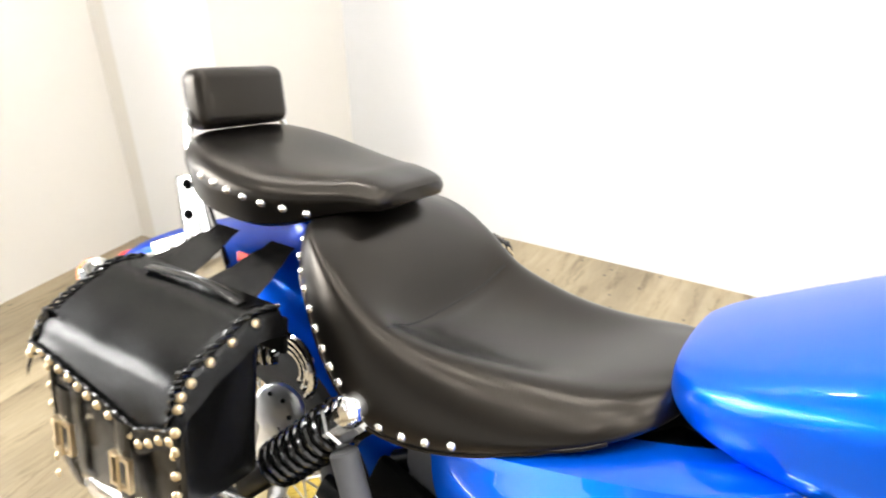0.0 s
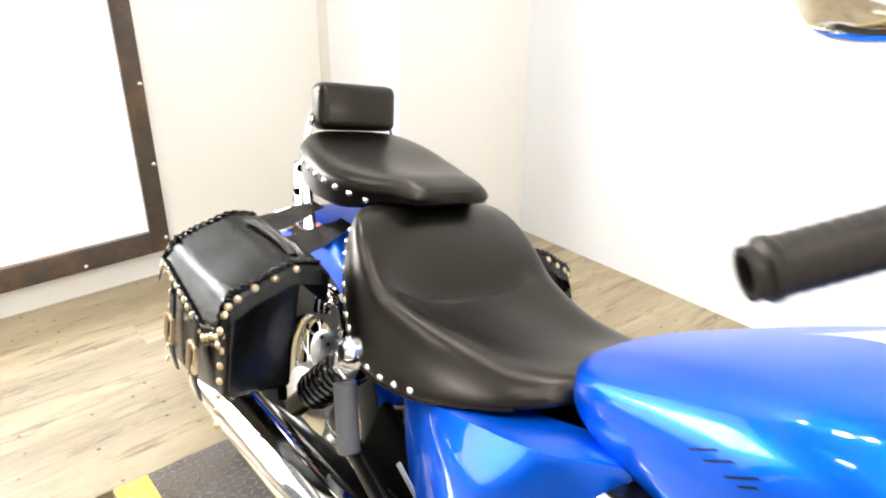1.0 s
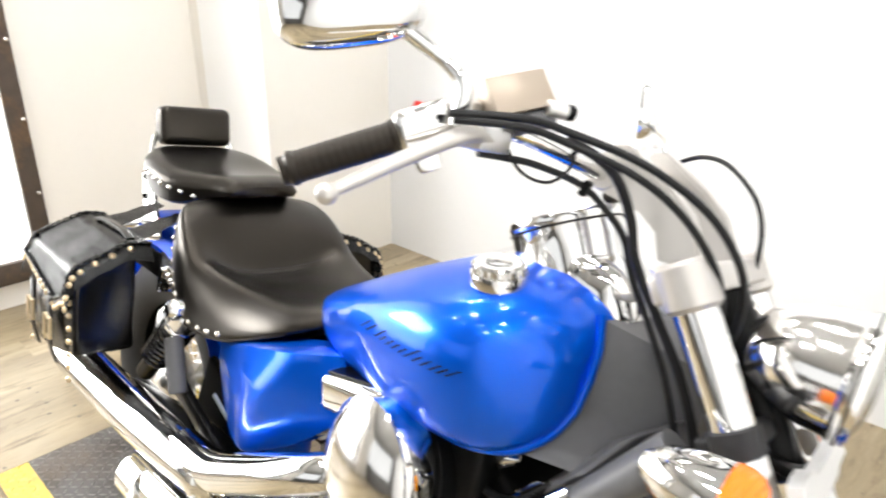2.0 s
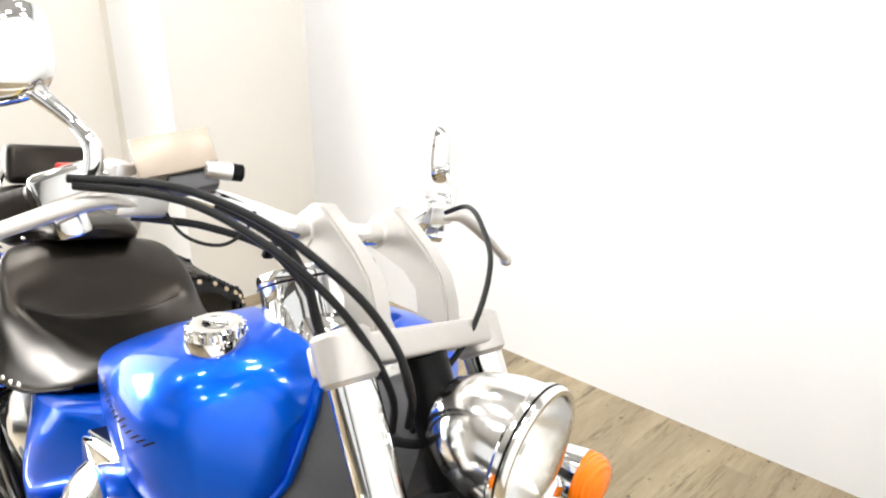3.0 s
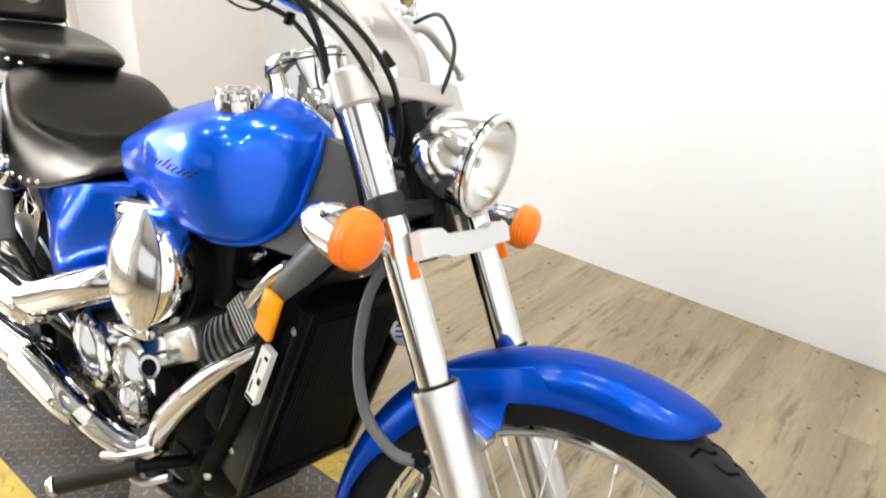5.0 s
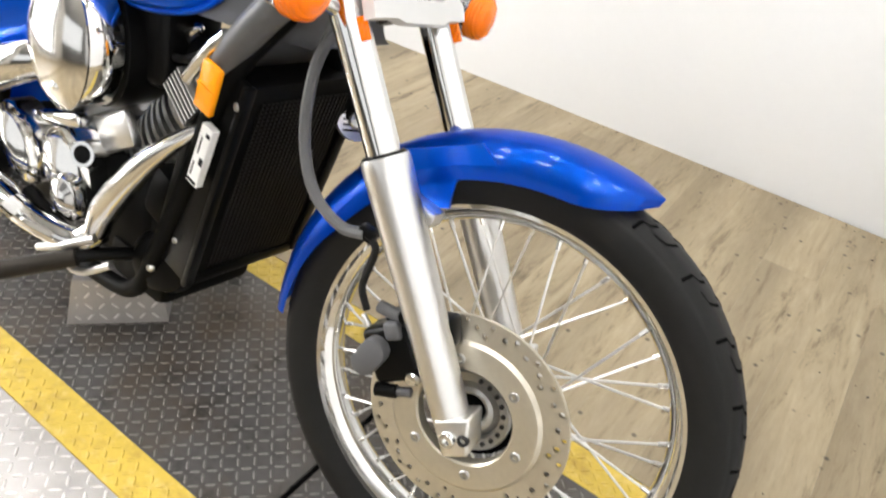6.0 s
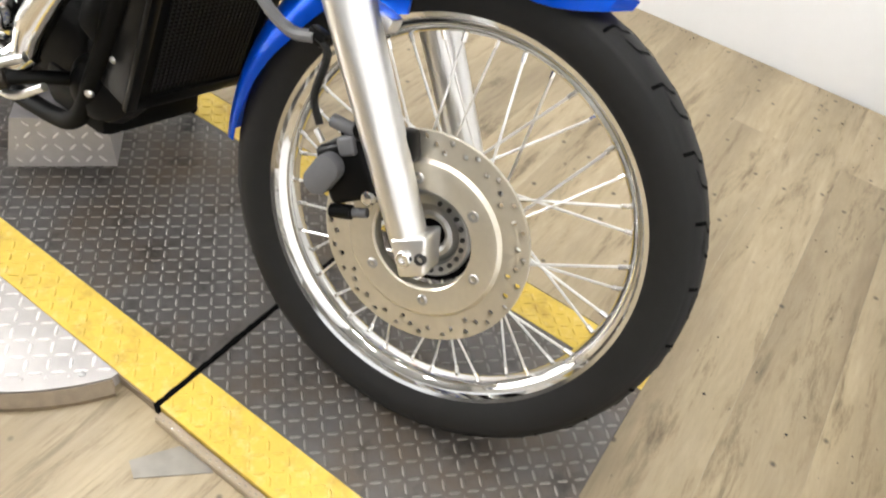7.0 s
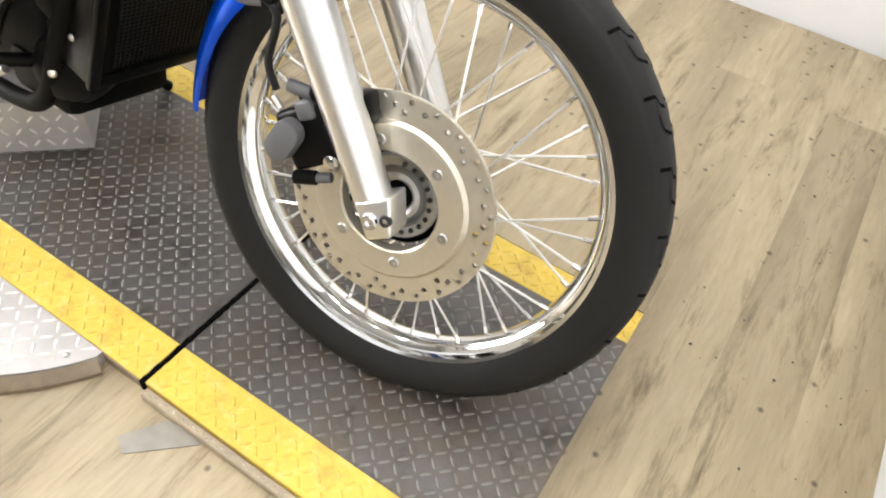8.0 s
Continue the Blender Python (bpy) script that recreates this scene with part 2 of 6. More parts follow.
# moulded ribs of the orange lenses
rib = AMBER.node_tree.nodes.new("ShaderNodeTexWave")
rib.inputs["Scale"].default_value = 55
rib_bump = AMBER.node_tree.nodes.new("ShaderNodeBump")
rib_bump.inputs["Strength"].default_value, rib_bump.inputs["Distance"].default_value = 0.5, 0.003
rib_co = AMBER.node_tree.nodes.new("ShaderNodeTexCoord")
AMBER.node_tree.links.new(rib_co.outputs["Object"], rib.inputs["Vector"])
AMBER.node_tree.links.new(rib.outputs["Fac"], rib_bump.inputs["Height"])
AMBER.node_tree.links.new(rib_bump.outputs[0], AMBER.node_tree.nodes["Principled BSDF"].inputs["Normal"])


# ---------------------------------------------------------------- mesh helpers
def link(name, bm, mat, parent=None, label="", smooth=35, kind=""):
    me = bpy.data.meshes.new(name)
    bmesh.ops.recalc_face_normals(bm, faces=bm.faces)
    bm.to_mesh(me)
    bm.free()
    me.materials.append(mat)
    if smooth:
        for p in me.polygons:
            p.use_smooth = True
        me.set_sharp_from_angle(angle=radians(smooth))
    ob = new(name, me)
    if parent:
        ob.parent = parent
    if label or kind:
        tagged(ob, label, kind=kind)
    return ob


def part(name, bm, mat, parent, label="", smooth=35, kind=""):
    return link(name, bm, mat, parent, label, smooth, kind)


def same_mesh(name, ob, m, parent):
    """Another object on ob's mesh, at the pose m."""
    o = new(name, ob.data)
    o.parent = parent
    o.matrix_basis = m
    return o


def moved(bm, m):
    bmesh.ops.transform(bm, matrix=m, verts=bm.verts)
    return bm


def joined(*bms):
    out = bmesh.new()
    for b in bms:
        me = bpy.data.meshes.new("tmp")
        b.to_mesh(me)
        b.free()
        out.from_mesh(me)
        bpy.data.meshes.remove(me)
    return out


def block(x0, x1, y0, y1, z0, z1, bevel=0.0, seg=2):
    bm = bmesh.new()
    bmesh.ops.create_cube(bm, size=1)
    bmesh.ops.transform(bm, matrix=Matrix.Translation(((x0 + x1) / 2, (y0 + y1) / 2, (z0 + z1) / 2)) @ Matrix.Diagonal((x1 - x0, y1 - y0, z1 - z0, 1)), verts=bm.verts)
    if bevel:
        bmesh.ops.bevel(bm, geom=bm.edges[:], offset=bevel, segments=seg, affect="EDGES", profile=0.5)
    return bm


def rings(rows, closed=True, caps=True):
    """A skin over rows of points, each row a ring."""
    bm = bmesh.new()
    vs = [[bm.verts.new(p) for p in r] for r in rows]
    n = len(rows[0])
    for a, b in zip(vs, vs[1:]):
        for i in range(n if closed else n - 1):
            j = (i + 1) % n
            bm.faces.new((a[i], a[j], b[j], b[i]))
    if caps and closed:
        bm.faces.new(vs[0][::-1])
        bm.faces.new(vs[-1])
    return bm


def curve_points(pts, n=8):
    """A smooth line through pts (Catmull-Rom)."""
    p = [Vector(q) for q in pts]
    p = [p[0] * 2 - p[1]] + p + [p[-1] * 2 - p[-2]]
    out = []
    for i in range(1, len(p) - 2):
        a, b, c, d = p[i - 1:i + 3]
        for k in range(n):
            t = k / n
            out.append(0.5 * (2 * b + (c - a) * t + (2 * a - 5 * b + 4 * c - d) * t * t + (3 * b - a - 3 * c + d) * t ** 3))
    out.append(p[-2])
    return out


def tube(pts, r, seg=12, smooth=8, flat=1.0, up=(0, 0, 1)):
    """A swept tube; r is a radius or a list of radii, one for each point; flat squeezes it along its second axis."""
    line = curve_points(pts, smooth) if smooth and len(pts) > 2 else [Vector(q) for q in pts]
    m = len(line)
    if isinstance(r, (int, float)):
        rad = [r] * m
    else:
        rad = [float(v) for v in np.interp(np.linspace(0, len(r) - 1, m), range(len(r)), r)]
    rows = []
    side = None
    for i, q in enumerate(line):
        d = (line[min(i + 1, m - 1)] - line[max(i - 1, 0)]).normalized()
        if side is None:
            side = d.cross(Vector(up))
            if side.length < 1e-3:
                side = d.cross(Vector((1, 0, 0)))
        side = (side - d * side.dot(d)).normalized()
        o = d.cross(side)
        rows.append([q + (side * math.cos(2 * math.pi * k / seg) + o * math.sin(2 * math.pi * k / seg) * flat) * rad[i] for k in range(seg)])
    return rings(rows)


def lathe(profile, seg=32, m=None):
    """Profile of (radius, height) turned round z; radius 0 closes it."""
    rows = [[(max(r, 1e-5) * math.cos(2 * math.pi * k / seg), max(r, 1e-5) * math.sin(2 * math.pi * k / seg), h) for k in range(seg)] for r, h in profile]
    tube_like = profile[0][0] > 1e-4 and profile[-1][0] > 1e-4   # a ring with a hole
    bm = rings(rows + rows[:1] if tube_like else rows, caps=not tube_like)
    if m:
        moved(bm, m)
    return bm


def along(p, d):
    """The pose at p whose z looks along d."""
    return Matrix.Translation(p) @ Vector(d).to_track_quat("Z", "Y").to_matrix().to_4x4()


def rod(a, b, r, seg=12, bevel=0.0):
    a, b = Vector(a), Vector(b)
    h = (b - a).length
    e = bevel or min(r * 0.15, h * 0.2)
    return lathe([(0, 0), (r - e, 0), (r, e), (r, h - e), (r - e, h), (0, h)], seg, along(a, b - a))


def dome(r, h, seg=10, rows=4):
    return lathe([(r * math.cos(k / rows * math.pi / 2), h * math.sin(k / rows * math.pi / 2)) for k in range(rows + 1)], seg)


def loop_section(half, n=36):
    """A ring in (y, z) from the right half given from top to bottom as (y, z), mirrored and smoothed."""
    pts = [Vector((y, z, 0)) for y, z in half]
    full = pts + [Vector((-p.x, p.y, 0)) for p in pts[::-1] if abs(p.x) > 1e-4]
    p = full
    m = len(p)
    out = []
    per = max(2, n // m)
    for i in range(m):
        a, b, c, d = p[(i - 1) % m], p[i], p[(i + 1) % m], p[(i + 2) % m]
        for k in range(per):
            t = k / per
            out.append(0.5 * (2 * b + (c - a) * t + (2 * a - 5 * b + 4 * c - d) * t * t + (3 * b - a - 3 * c + d) * t ** 3))
    return [(q.x, q.y) for q in out]


def interp_rows(table, n):
    """Smoothly resample rows of numbers."""
    t = np.array(table, float)
    k = np.arange(len(t))
    u = np.linspace(0, len(t) - 1, n)
    out = []
    for c in range(t.shape[1]):
        col = t[:, c]
        g = np.gradient(col)
        i = np.clip(u.astype(int), 0, len(t) - 2)
        s = u - i
        out.append((2 * s ** 3 - 3 * s ** 2 + 1) * col[i] + (s ** 3 - 2 * s ** 2 + s) * g[i] + (-2 * s ** 3 + 3 * s ** 2) * col[i + 1] + (s ** 3 - s ** 2) * g[i + 1])
    return np.array(out).T


def thing(name, m, label, category, group="", kind=""):
    o = new(name)
    o.matrix_world = m
    return tagged(o, label, category, group, kind)


# ---------------------------------------------------------------- the room
H = 3.2
X0, X1, Y0, Y1 = -3.13, 0.777, -5.0, 1.575


def structure(name, bm, mat, label, category):
    return tagged(link(name, bm, mat, smooth=0), label, category, kind="structure")


structure("wall_north", moved(block(X0 - 0.15, X1 + 0.15, 0, 0.15, -0.1, H), pose(0, Y1 + 0.004, 0, 0, 0, 0.9)), WALL, "plain white painted showroom wall beside the motorcycle", "wall")
structure("wall_east", block(X1, X1 + 0.15, Y0, Y1 - 0.001, -0.1, H), WALL, "plain white wall ahead of the front wheel", "wall")
structure("wall_south", block(X0 - 0.15, X1 + 0.15, Y0 - 0.15, Y0, -0.1, H), GREY_WALL, "unseen dark grey wall added to close the showroom", "wall")
GY0, GY1, GZ0, GZ1 = -3.0, 0.117, 0.190, 2.6   # clear opening of the mesh gate
west = joined(block(X0 - 0.15, X0, GY1 + 0.03, Y1 - 0.001, -0.1, H), block(X0 - 0.15, X0, Y0 + 0.001, GY0 - 0.03, -0.1, H),
              block(X0 - 0.15, X0, GY0 - 0.03, GY1 + 0.03, -0.1, GZ0 - 0.03), block(X0 - 0.15, X0, GY0 - 0.03, GY1 + 0.03, GZ1 + 0.03, H))
structure("wall_west", west, CREAM_WALL, "cream white wall with a mesh-filled opening behind the motorcycle", "wall")
structure("ceiling", block(X0 - 0.15, X1 + 0.15, Y0 - 0.15, Y1 + 0.15, H, H + 0.1), CEIL, "unseen flat ceiling, grey to hold down reflected light", "ceiling")
structure("ground", block(-4.6, X0 - 0.15, -3.8, 1.4, -0.1, 0.05), WALL, "pale floor of the lit bay behind the mesh", "floor")
structure("backdrop", block(-4.6, -4.55, -3.8, 1.4, -0.1, 3.2), BAY_GLOW, "glowing panel in place of the bright lit bay behind the mesh", "backdrop")
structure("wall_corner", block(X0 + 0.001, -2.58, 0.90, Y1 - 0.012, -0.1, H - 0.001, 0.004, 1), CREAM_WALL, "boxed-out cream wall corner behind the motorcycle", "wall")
# thin white panel paints the light falling on the corner's south face
structure("trim", block(X0 + 0.09, -2.581, 0.894, 0.90, 0, H - 0.001), LIT_WHITE, "white facing that paints the bright light on the boxed-out wall corner", "trim")

floor = structure("floor", block(X0 - 0.15, X1 + 0.15, Y0 - 0.15, Y1 + 0.15, -0.12, -0.1), GAP, "floor of printed oak planks, dusty and specked", "floor")

# steel-framed mesh gate in the west wall
gate = thing("mesh_gate", pose(X0, 0, 0), "rusty dark steel frame with white expanded metal mesh", "gate")
for y0, y1, z0, z1 in ((GY1, GY1 + 0.068, GZ0 - 0.085, GZ1 + 0.085), (GY0 - 0.08, GY0, GZ0 - 0.085, GZ1 + 0.085), (GY0, GY1, GZ0 - 0.085, GZ0), (GY0, GY1, GZ1, GZ1 + 0.085)):
    part("frame_member", block(0.002, 0.034, y0, y1, z0, z1, 0.003), STEEL_DARK, gate)
bolt = None
for y, z in [(GY1 + 0.054, 0.446 + 0.289 * k) for k in range(-1, 7)] + [(-0.120 - 0.29 * k, GZ0 - 0.066) for k in range(9)]:
    if bolt is None:
        bolt = part("bolt", moved(dome(0.009, 0.006), along((0, 0, 0), (1, 0, 0))), STUD, gate)
        bolt.matrix_basis = pose(0.034, y, z)
    else:
        same_mesh("bolt", bolt, pose(0.034, y, z), gate)
bm = bmesh.new()
cw, ch = 0.052, 0.024
for r in range(int((GZ1 - GZ0) / ch) + 1):
    z = GZ0 + r * ch
    prev = None
    for c in range(int((GY1 - GY0) / (cw / 2)) + 1):
        y = GY0 + c * cw / 2
        zz = z + (ch * 0.5 if (c + r) % 2 else -ch * 0.5) * 0.86
        q = (bm.verts.new((-0.02, y, zz - 0.003)), bm.verts.new((-0.012, y, zz + 0.003)))
        if prev:
            bm.faces.new((prev[0], q[0], q[1], prev[1]))
        prev = q
part("expanded_mesh", bm, MESH_WHITE, gate, smooth=0, kind="stuff")

# ceiling lamps; the fixtures over the wall fill lamps are added
for lx, ly in LAMPS + WALL_FILL:
    li = thing("ceiling_light", pose(lx, ly, H), "unseen round recessed ceiling light with a pale rim", "light", "ceiling spots")
    part("rim", lathe([(0.13, -0.0), (0.155, -0.002), (0.155, -0.02), (0.142, -0.024), (0.13, -0.01)], 32), ALLOY, li)
    part("bulb", lathe([(0, -0.006), (0.128, -0.006), (0.128, -0.002), (0, -0.002)], 32), LAMP_GLOW, li)

# ---------------------------------------------------------------- the lift platform
PX0, PX1, PY0, PY1, SEAM = -2.06, 0.337, -0.361, 0.269, -0.272
IN0, IN1 = -0.279, 0.187


def lug_mesh(x0, x1, y0, y1, pitch, turn, z, length=0.0205, width=0.0050, height=0.0016):
    """Raised lens-shaped lugs in alternating directions."""
    verts, faces = [], []
    nx, ny = int((x1 - x0) / pitch), int((y1 - y0) / pitch)
    ring = [(-0.5, 0), (-0.28, -0.42), (0.28, -0.42), (0.5, 0), (0.28, 0.42), (-0.28, 0.42)]
    for i in range(nx + 1):
        for j in range(ny + 1):
            cx, cy = x0 + (i + 0.5) * pitch, y0 + (j + 0.5) * pitch
            if cx > x1 - 0.01 or cy > y1 - 0.01:
                continue
            a = radians(turn if (i + j) % 2 else turn + 90)
            ca, sa = math.cos(a), math.sin(a)
            k = len(verts)
            for s, h in ((1, 0), (0.62, height)):
                for u, v in ring:
                    u, v = u * length * s, v * width * (s if h == 0 else 0.5) * 1.2
                    verts.append((cx + u * ca - v * sa, cy + u * sa + v * ca, z + h))
            for q in range(6):
                w = (q + 1) % 6
                faces.append((k + q, k + w, k + 6 + w, k + 6 + q))
            faces.append(tuple(range(k + 6, k + 12)))
    bm = bmesh.new()
    vs = [bm.verts.new(v) for v in verts]
    for f in faces:
        bm.faces.new([vs[i] for i in f])
    return bm


lift = thing("lift_platform", pose(0, 0, 0), "dark worn tread-plate motorcycle lift with yellow painted edges", "lift")
for x0, x1 in ((PX0, SEAM - 0.005), (SEAM + 0.005, PX1)):
    deck = part("deck_plate", block(x0, x1, IN0, IN1, -0.06, 0.0, 0.001, 1), PLATE, lift, smooth=0)
    part("tread_lug", lug_mesh(x0, x1, IN0, IN1, 0.0208, 45, 0), LUG, deck, "raised worn tread lugs", smooth=0, kind="stuff")
    for y0, y1 in ((PY0, IN0), (IN1, PY1)):
        e = part("yellow_edge", block(x0, x1, y0, y1, -0.06, 0.0, 0.001, 1), YELLOW, lift, "worn yellow painted edge", smooth=0)
        part("tread_lug", lug_mesh(x0, x1, y0 + 0.004, y1, 0.0208, 45, 0), YELLOW, e, smooth=0, kind="stuff")
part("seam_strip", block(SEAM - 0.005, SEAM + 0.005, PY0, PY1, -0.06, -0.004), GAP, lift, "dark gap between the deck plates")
# frayed black filler that has welled up out of the seam
rng = random.Random(12)
bm = bmesh.new()
prev = None
for k in range(91):
    y = PY0 - 0.002 + (PY1 - PY0) * k / 90
    w0, w1 = rng.uniform(0.004, 0.0085), rng.uniform(0.004, 0.0085)
    q = [bm.verts.new((SEAM - w0, y, -0.002)), bm.verts.new((SEAM - 0.6 * w0, y, 0.0016)), bm.verts.new((SEAM + 0.6 * w1, y, 0.0016)), bm.verts.new((SEAM + w1, y, -0.002))]
    if prev:
        for i in range(3):
            bm.faces.new((prev[i], prev[i + 1], q[i + 1], q[i]))
    prev = q
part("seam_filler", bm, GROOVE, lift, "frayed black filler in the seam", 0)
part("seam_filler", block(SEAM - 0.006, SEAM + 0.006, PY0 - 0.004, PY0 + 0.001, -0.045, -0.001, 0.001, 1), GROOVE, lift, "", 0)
part("side_skirt", block(PX0, SEAM - 0.007, PY0 - 0.003, PY0 - 0.0003, -0.06, -0.003), RIM_RUST, lift, "scuffed brown side of the lift", 0)

# round bright plate under the lift
disc_c, disc_r = (-0.75, -0.15), 0.449
bm = bmesh.new()
ang = [a for a in np.linspace(math.pi, 2 * math.pi, 97)]
edge = [(disc_c[0] + disc_r * math.cos(a), disc_c[1] + disc_r * math.sin(a)) for a in ang]
edge = [p for p in edge if p[1] < PY0 - 0.002]
edge = [(edge[0][0], PY0 - 0.002)] + edge + [(edge[-1][0], PY0 - 0.002)]
top = [bm.verts.new((x, y, 0.003)) for x, y in edge]
low = [bm.verts.new((x, y, -0.05)) for x, y in edge]
bm.faces.new(top)
bm.faces.new(low[::-1])
for i in range(len(edge)):
    j = (i + 1) % len(edge)
    bm.faces.new((low[i], low[j], top[j], top[i]))
table = tagged(link("turntable", bm, SILVER_PLATE, smooth=0), "bright silver tread-plate turntable beside the lift", "turntable")
lugs = lug_mesh(disc_c[0] - 0.42, disc_c[0] + 0.42, -0.62, PY0, 0.0235, 45, 0.003, 0.023)
bmesh.ops.delete(lugs, geom=[v for v in lugs.verts if math.hypot(v.co.x - disc_c[0], v.co.y - disc_c[1]) > disc_r - 0.012], context="VERTS")
part("tread_lug", lugs, BRIGHT_LUG, table, smooth=0, kind="stuff")
band = bmesh.new()
bb = []
for x, y in edge[1:-1]:
    u_ = Vector((x - disc_c[0], y - disc_c[1], 0)).normalized()
    bb.append([band.verts.new((x + u_.x * d, y + u_.y * d, z)) for d, z in ((0.0008, -0.05), (0.0008, -0.001), (0.005, -0.003), (0.019, -0.016), (0.021, -0.05))])
for p, q_ in zip(bb, bb[1:]):
    for i in range(4):
        band.faces.new((p[i], q_[i], q_[i + 1], p[i + 1]))
part("rim_band", band, RIM_RUST, table, "worn brownish edge band")
for a in (-0.62, -0.95, -2.2):
    part("bolt", moved(dome(0.006, 0.003), pose(disc_c[0] + 0.43 * math.cos(a), disc_c[1] + 0.43 * math.sin(a), 0.003)), CASTING, table)

# small edge strip and grey repair patch on the floor outside the lift
strip = tagged(link("edge_strip", block(SEAM + 0.01, PX1, PY0 - 0.017, PY0 - 0.0015, -0.06, -0.007, 0.002, 1), EDGE_WOOD, smooth=0), "pale brown edge strip with small bright rivets", "strip")
riv = None
for k in range(58):
    m = pose(SEAM + 0.016 + k * 0.0102, PY0 - 0.009 - 0.003 * (k % 2), -0.007)
    if riv is None:
        riv = part("rivet", dome(0.0019, 0.0012, 6, 2), STUD, strip)
        riv.matrix_basis = m
    else:
        same_mesh("rivet", riv, m, strip)
bm = bmesh.new()
pp = [(-0.241, -0.444), (-0.213, -0.458), (-0.131, -0.380), (-0.150, -0.374), (-0.202, -0.381)]
q0 = [bm.verts.new((x, y, -0.024)) for x, y in pp]
q1 = [bm.verts.new((x, y, -0.0222)) for x, y in pp]
bm.faces.new(q1)
for i in range(5):
    bm.faces.new((q0[i], q0[(i + 1) % 5], q1[(i + 1) % 5], q1[i]))
tagged(link("floor_patch", bm, TAPE, smooth=0), "worn grey repair tape stuck on the wood floor", "tape")

# dark crumbs of dirt on the wood and along the foot of the white wall
rng = random.Random(31)
bm = bmesh.new()
for k in range(150):
    if k < 70:
        x, y = rng.uniform(-0.6, X1 - 0.01), Y1 - 0.012 - 0.05 * rng.random() ** 2
    else:
        x, y = rng.uniform(0.36, X1 - 0.02), rng.uniform(-0.2, Y1 - 0.05)
    y = min(y, Y1 - 0.006 + 0.0157 * min(x, 0))
    r = rng.uniform(0.0008, 0.0026) * (1.5 if rng.random() < 0.15 else 1)
    ang = rng.uniform(0, 6)
    low = [bm.verts.new((x + r * rng.uniform(0.7, 1.3) * math.cos(ang + a), y + r * rng.uniform(0.7, 1.3) * math.sin(ang + a), 0.0001)) for a in (0, 1.26, 2.5, 3.8, 5.0)]
    tip = bm.verts.new((x, y, 0.7 * r))
    for i in range(5):
        bm.faces.new((low[i], low[(i + 1) % 5], tip))
tagged(link("floor_dirt", bm, GAP, smooth=0), "scattered dark crumbs of dirt on the wood floor", "dirt", kind="stuff")

# bright block under the engine
jl, jr = Vector((-0.912, -0.189, 0)), Vector((-0.769, -0.044, 0))
u = (jr - jl).normalized()
nrm = Vector((u.y, -u.x, 0))
bm = bmesh.new()
wide = (jr - jl).length
b = [bm.verts.new(jl + u * s * wide - nrm * d + Vector((0, 0, 0.0))) for s, d in ((0, 0), (1, 0), (1, 0.2), (0, 0.2))]
t = [bm.verts.new(jl + u * s * wide - nrm * d + Vector((0, 0, 0.105))) for s, d in ((0.12, 0.02), (0.97, 0.02), (0.97, 0.18), (0.12, 0.18))]
bm.faces.new(b[::-1])
bm.faces.new(t)
for i in range(4):
    bm.faces.new((b[i], b[(i + 1) % 4], t[(i + 1) % 4], t[i]))
jack = tagged(link("jack_block", bm, SILVER_PLATE, smooth=0), "bright silver tread-plate support block under the engine", "block")
lg = lug_mesh(0.01, wide - 0.01, 0.004, 0.105, 0.026, 45, 0, 0.021)
face = Matrix((( u.x, 0, nrm.x, jl.x), (u.y, 0, nrm.y, jl.y), (0, 1, 0, 0), (0, 0, 0, 1)))
moved(lg, face @ pose(0, 0, 0) @ Matrix(((1, 0, 0, 0), (0, 1, 0, 0), (0, -0.19, 1, 0), (0, 0, 0, 1))))
bmesh.ops.delete(lg, geom=[v for v in lg.verts if (v.co - jl).dot(u) < 0.019 * v.co.z / 0.105 + 0.012 or v.co.z > 0.1], context="VERTS")
part("tread_lug", lg, BRIGHT_LUG, jack, smooth=0, kind="stuff")


# ---------------------------------------------------------------- the motorcycle, leaning on its side stand
LEAN = pose(-0.0177, 0.0036, -0.0020, 2.37, -0.58, -1.43) @ pose(0, -0.09, 0, 0, 0, -1.1) @ pose(0, 0, 0, -13.3)
bike = thing("motorcycle", LEAN, "candy blue chrome-trimmed cruiser motorcycle leaning on its side stand", "motorcycle")
RAKE = Vector((-math.sin(radians(33)), 0, math.cos(radians(33))))
FRONT = Matrix.Translation((0.004, 0.006, 0.3500)) @ Matrix.Rotation(radians(10.5), 4, RAKE)   # steered front end, origin at the axle
BARS = Matrix.Translation((0, 0.008, 0.3545)) @ Matrix.Rotation(radians(8), 4, RAKE)   # handlebar and what hangs on it
WHEEL = FRONT @ pose(0.004, 0, 0, -1.0)


def body(name, bm, mat, label="", parent=None, smooth=35):
    return part(name, bm, mat, parent or bike, label, smooth)


def steered(name, bm, mat, label="", parent=None, smooth=35):
    return part(name, moved(bm, FRONT), mat, parent or bike, label, smooth)


def barred(name, bm, mat, label="", parent=None, smooth=35):
    return part(name, moved(bm, BARS), mat, parent or bike, label, smooth)


from mathutils.bvhtree import BVHTree

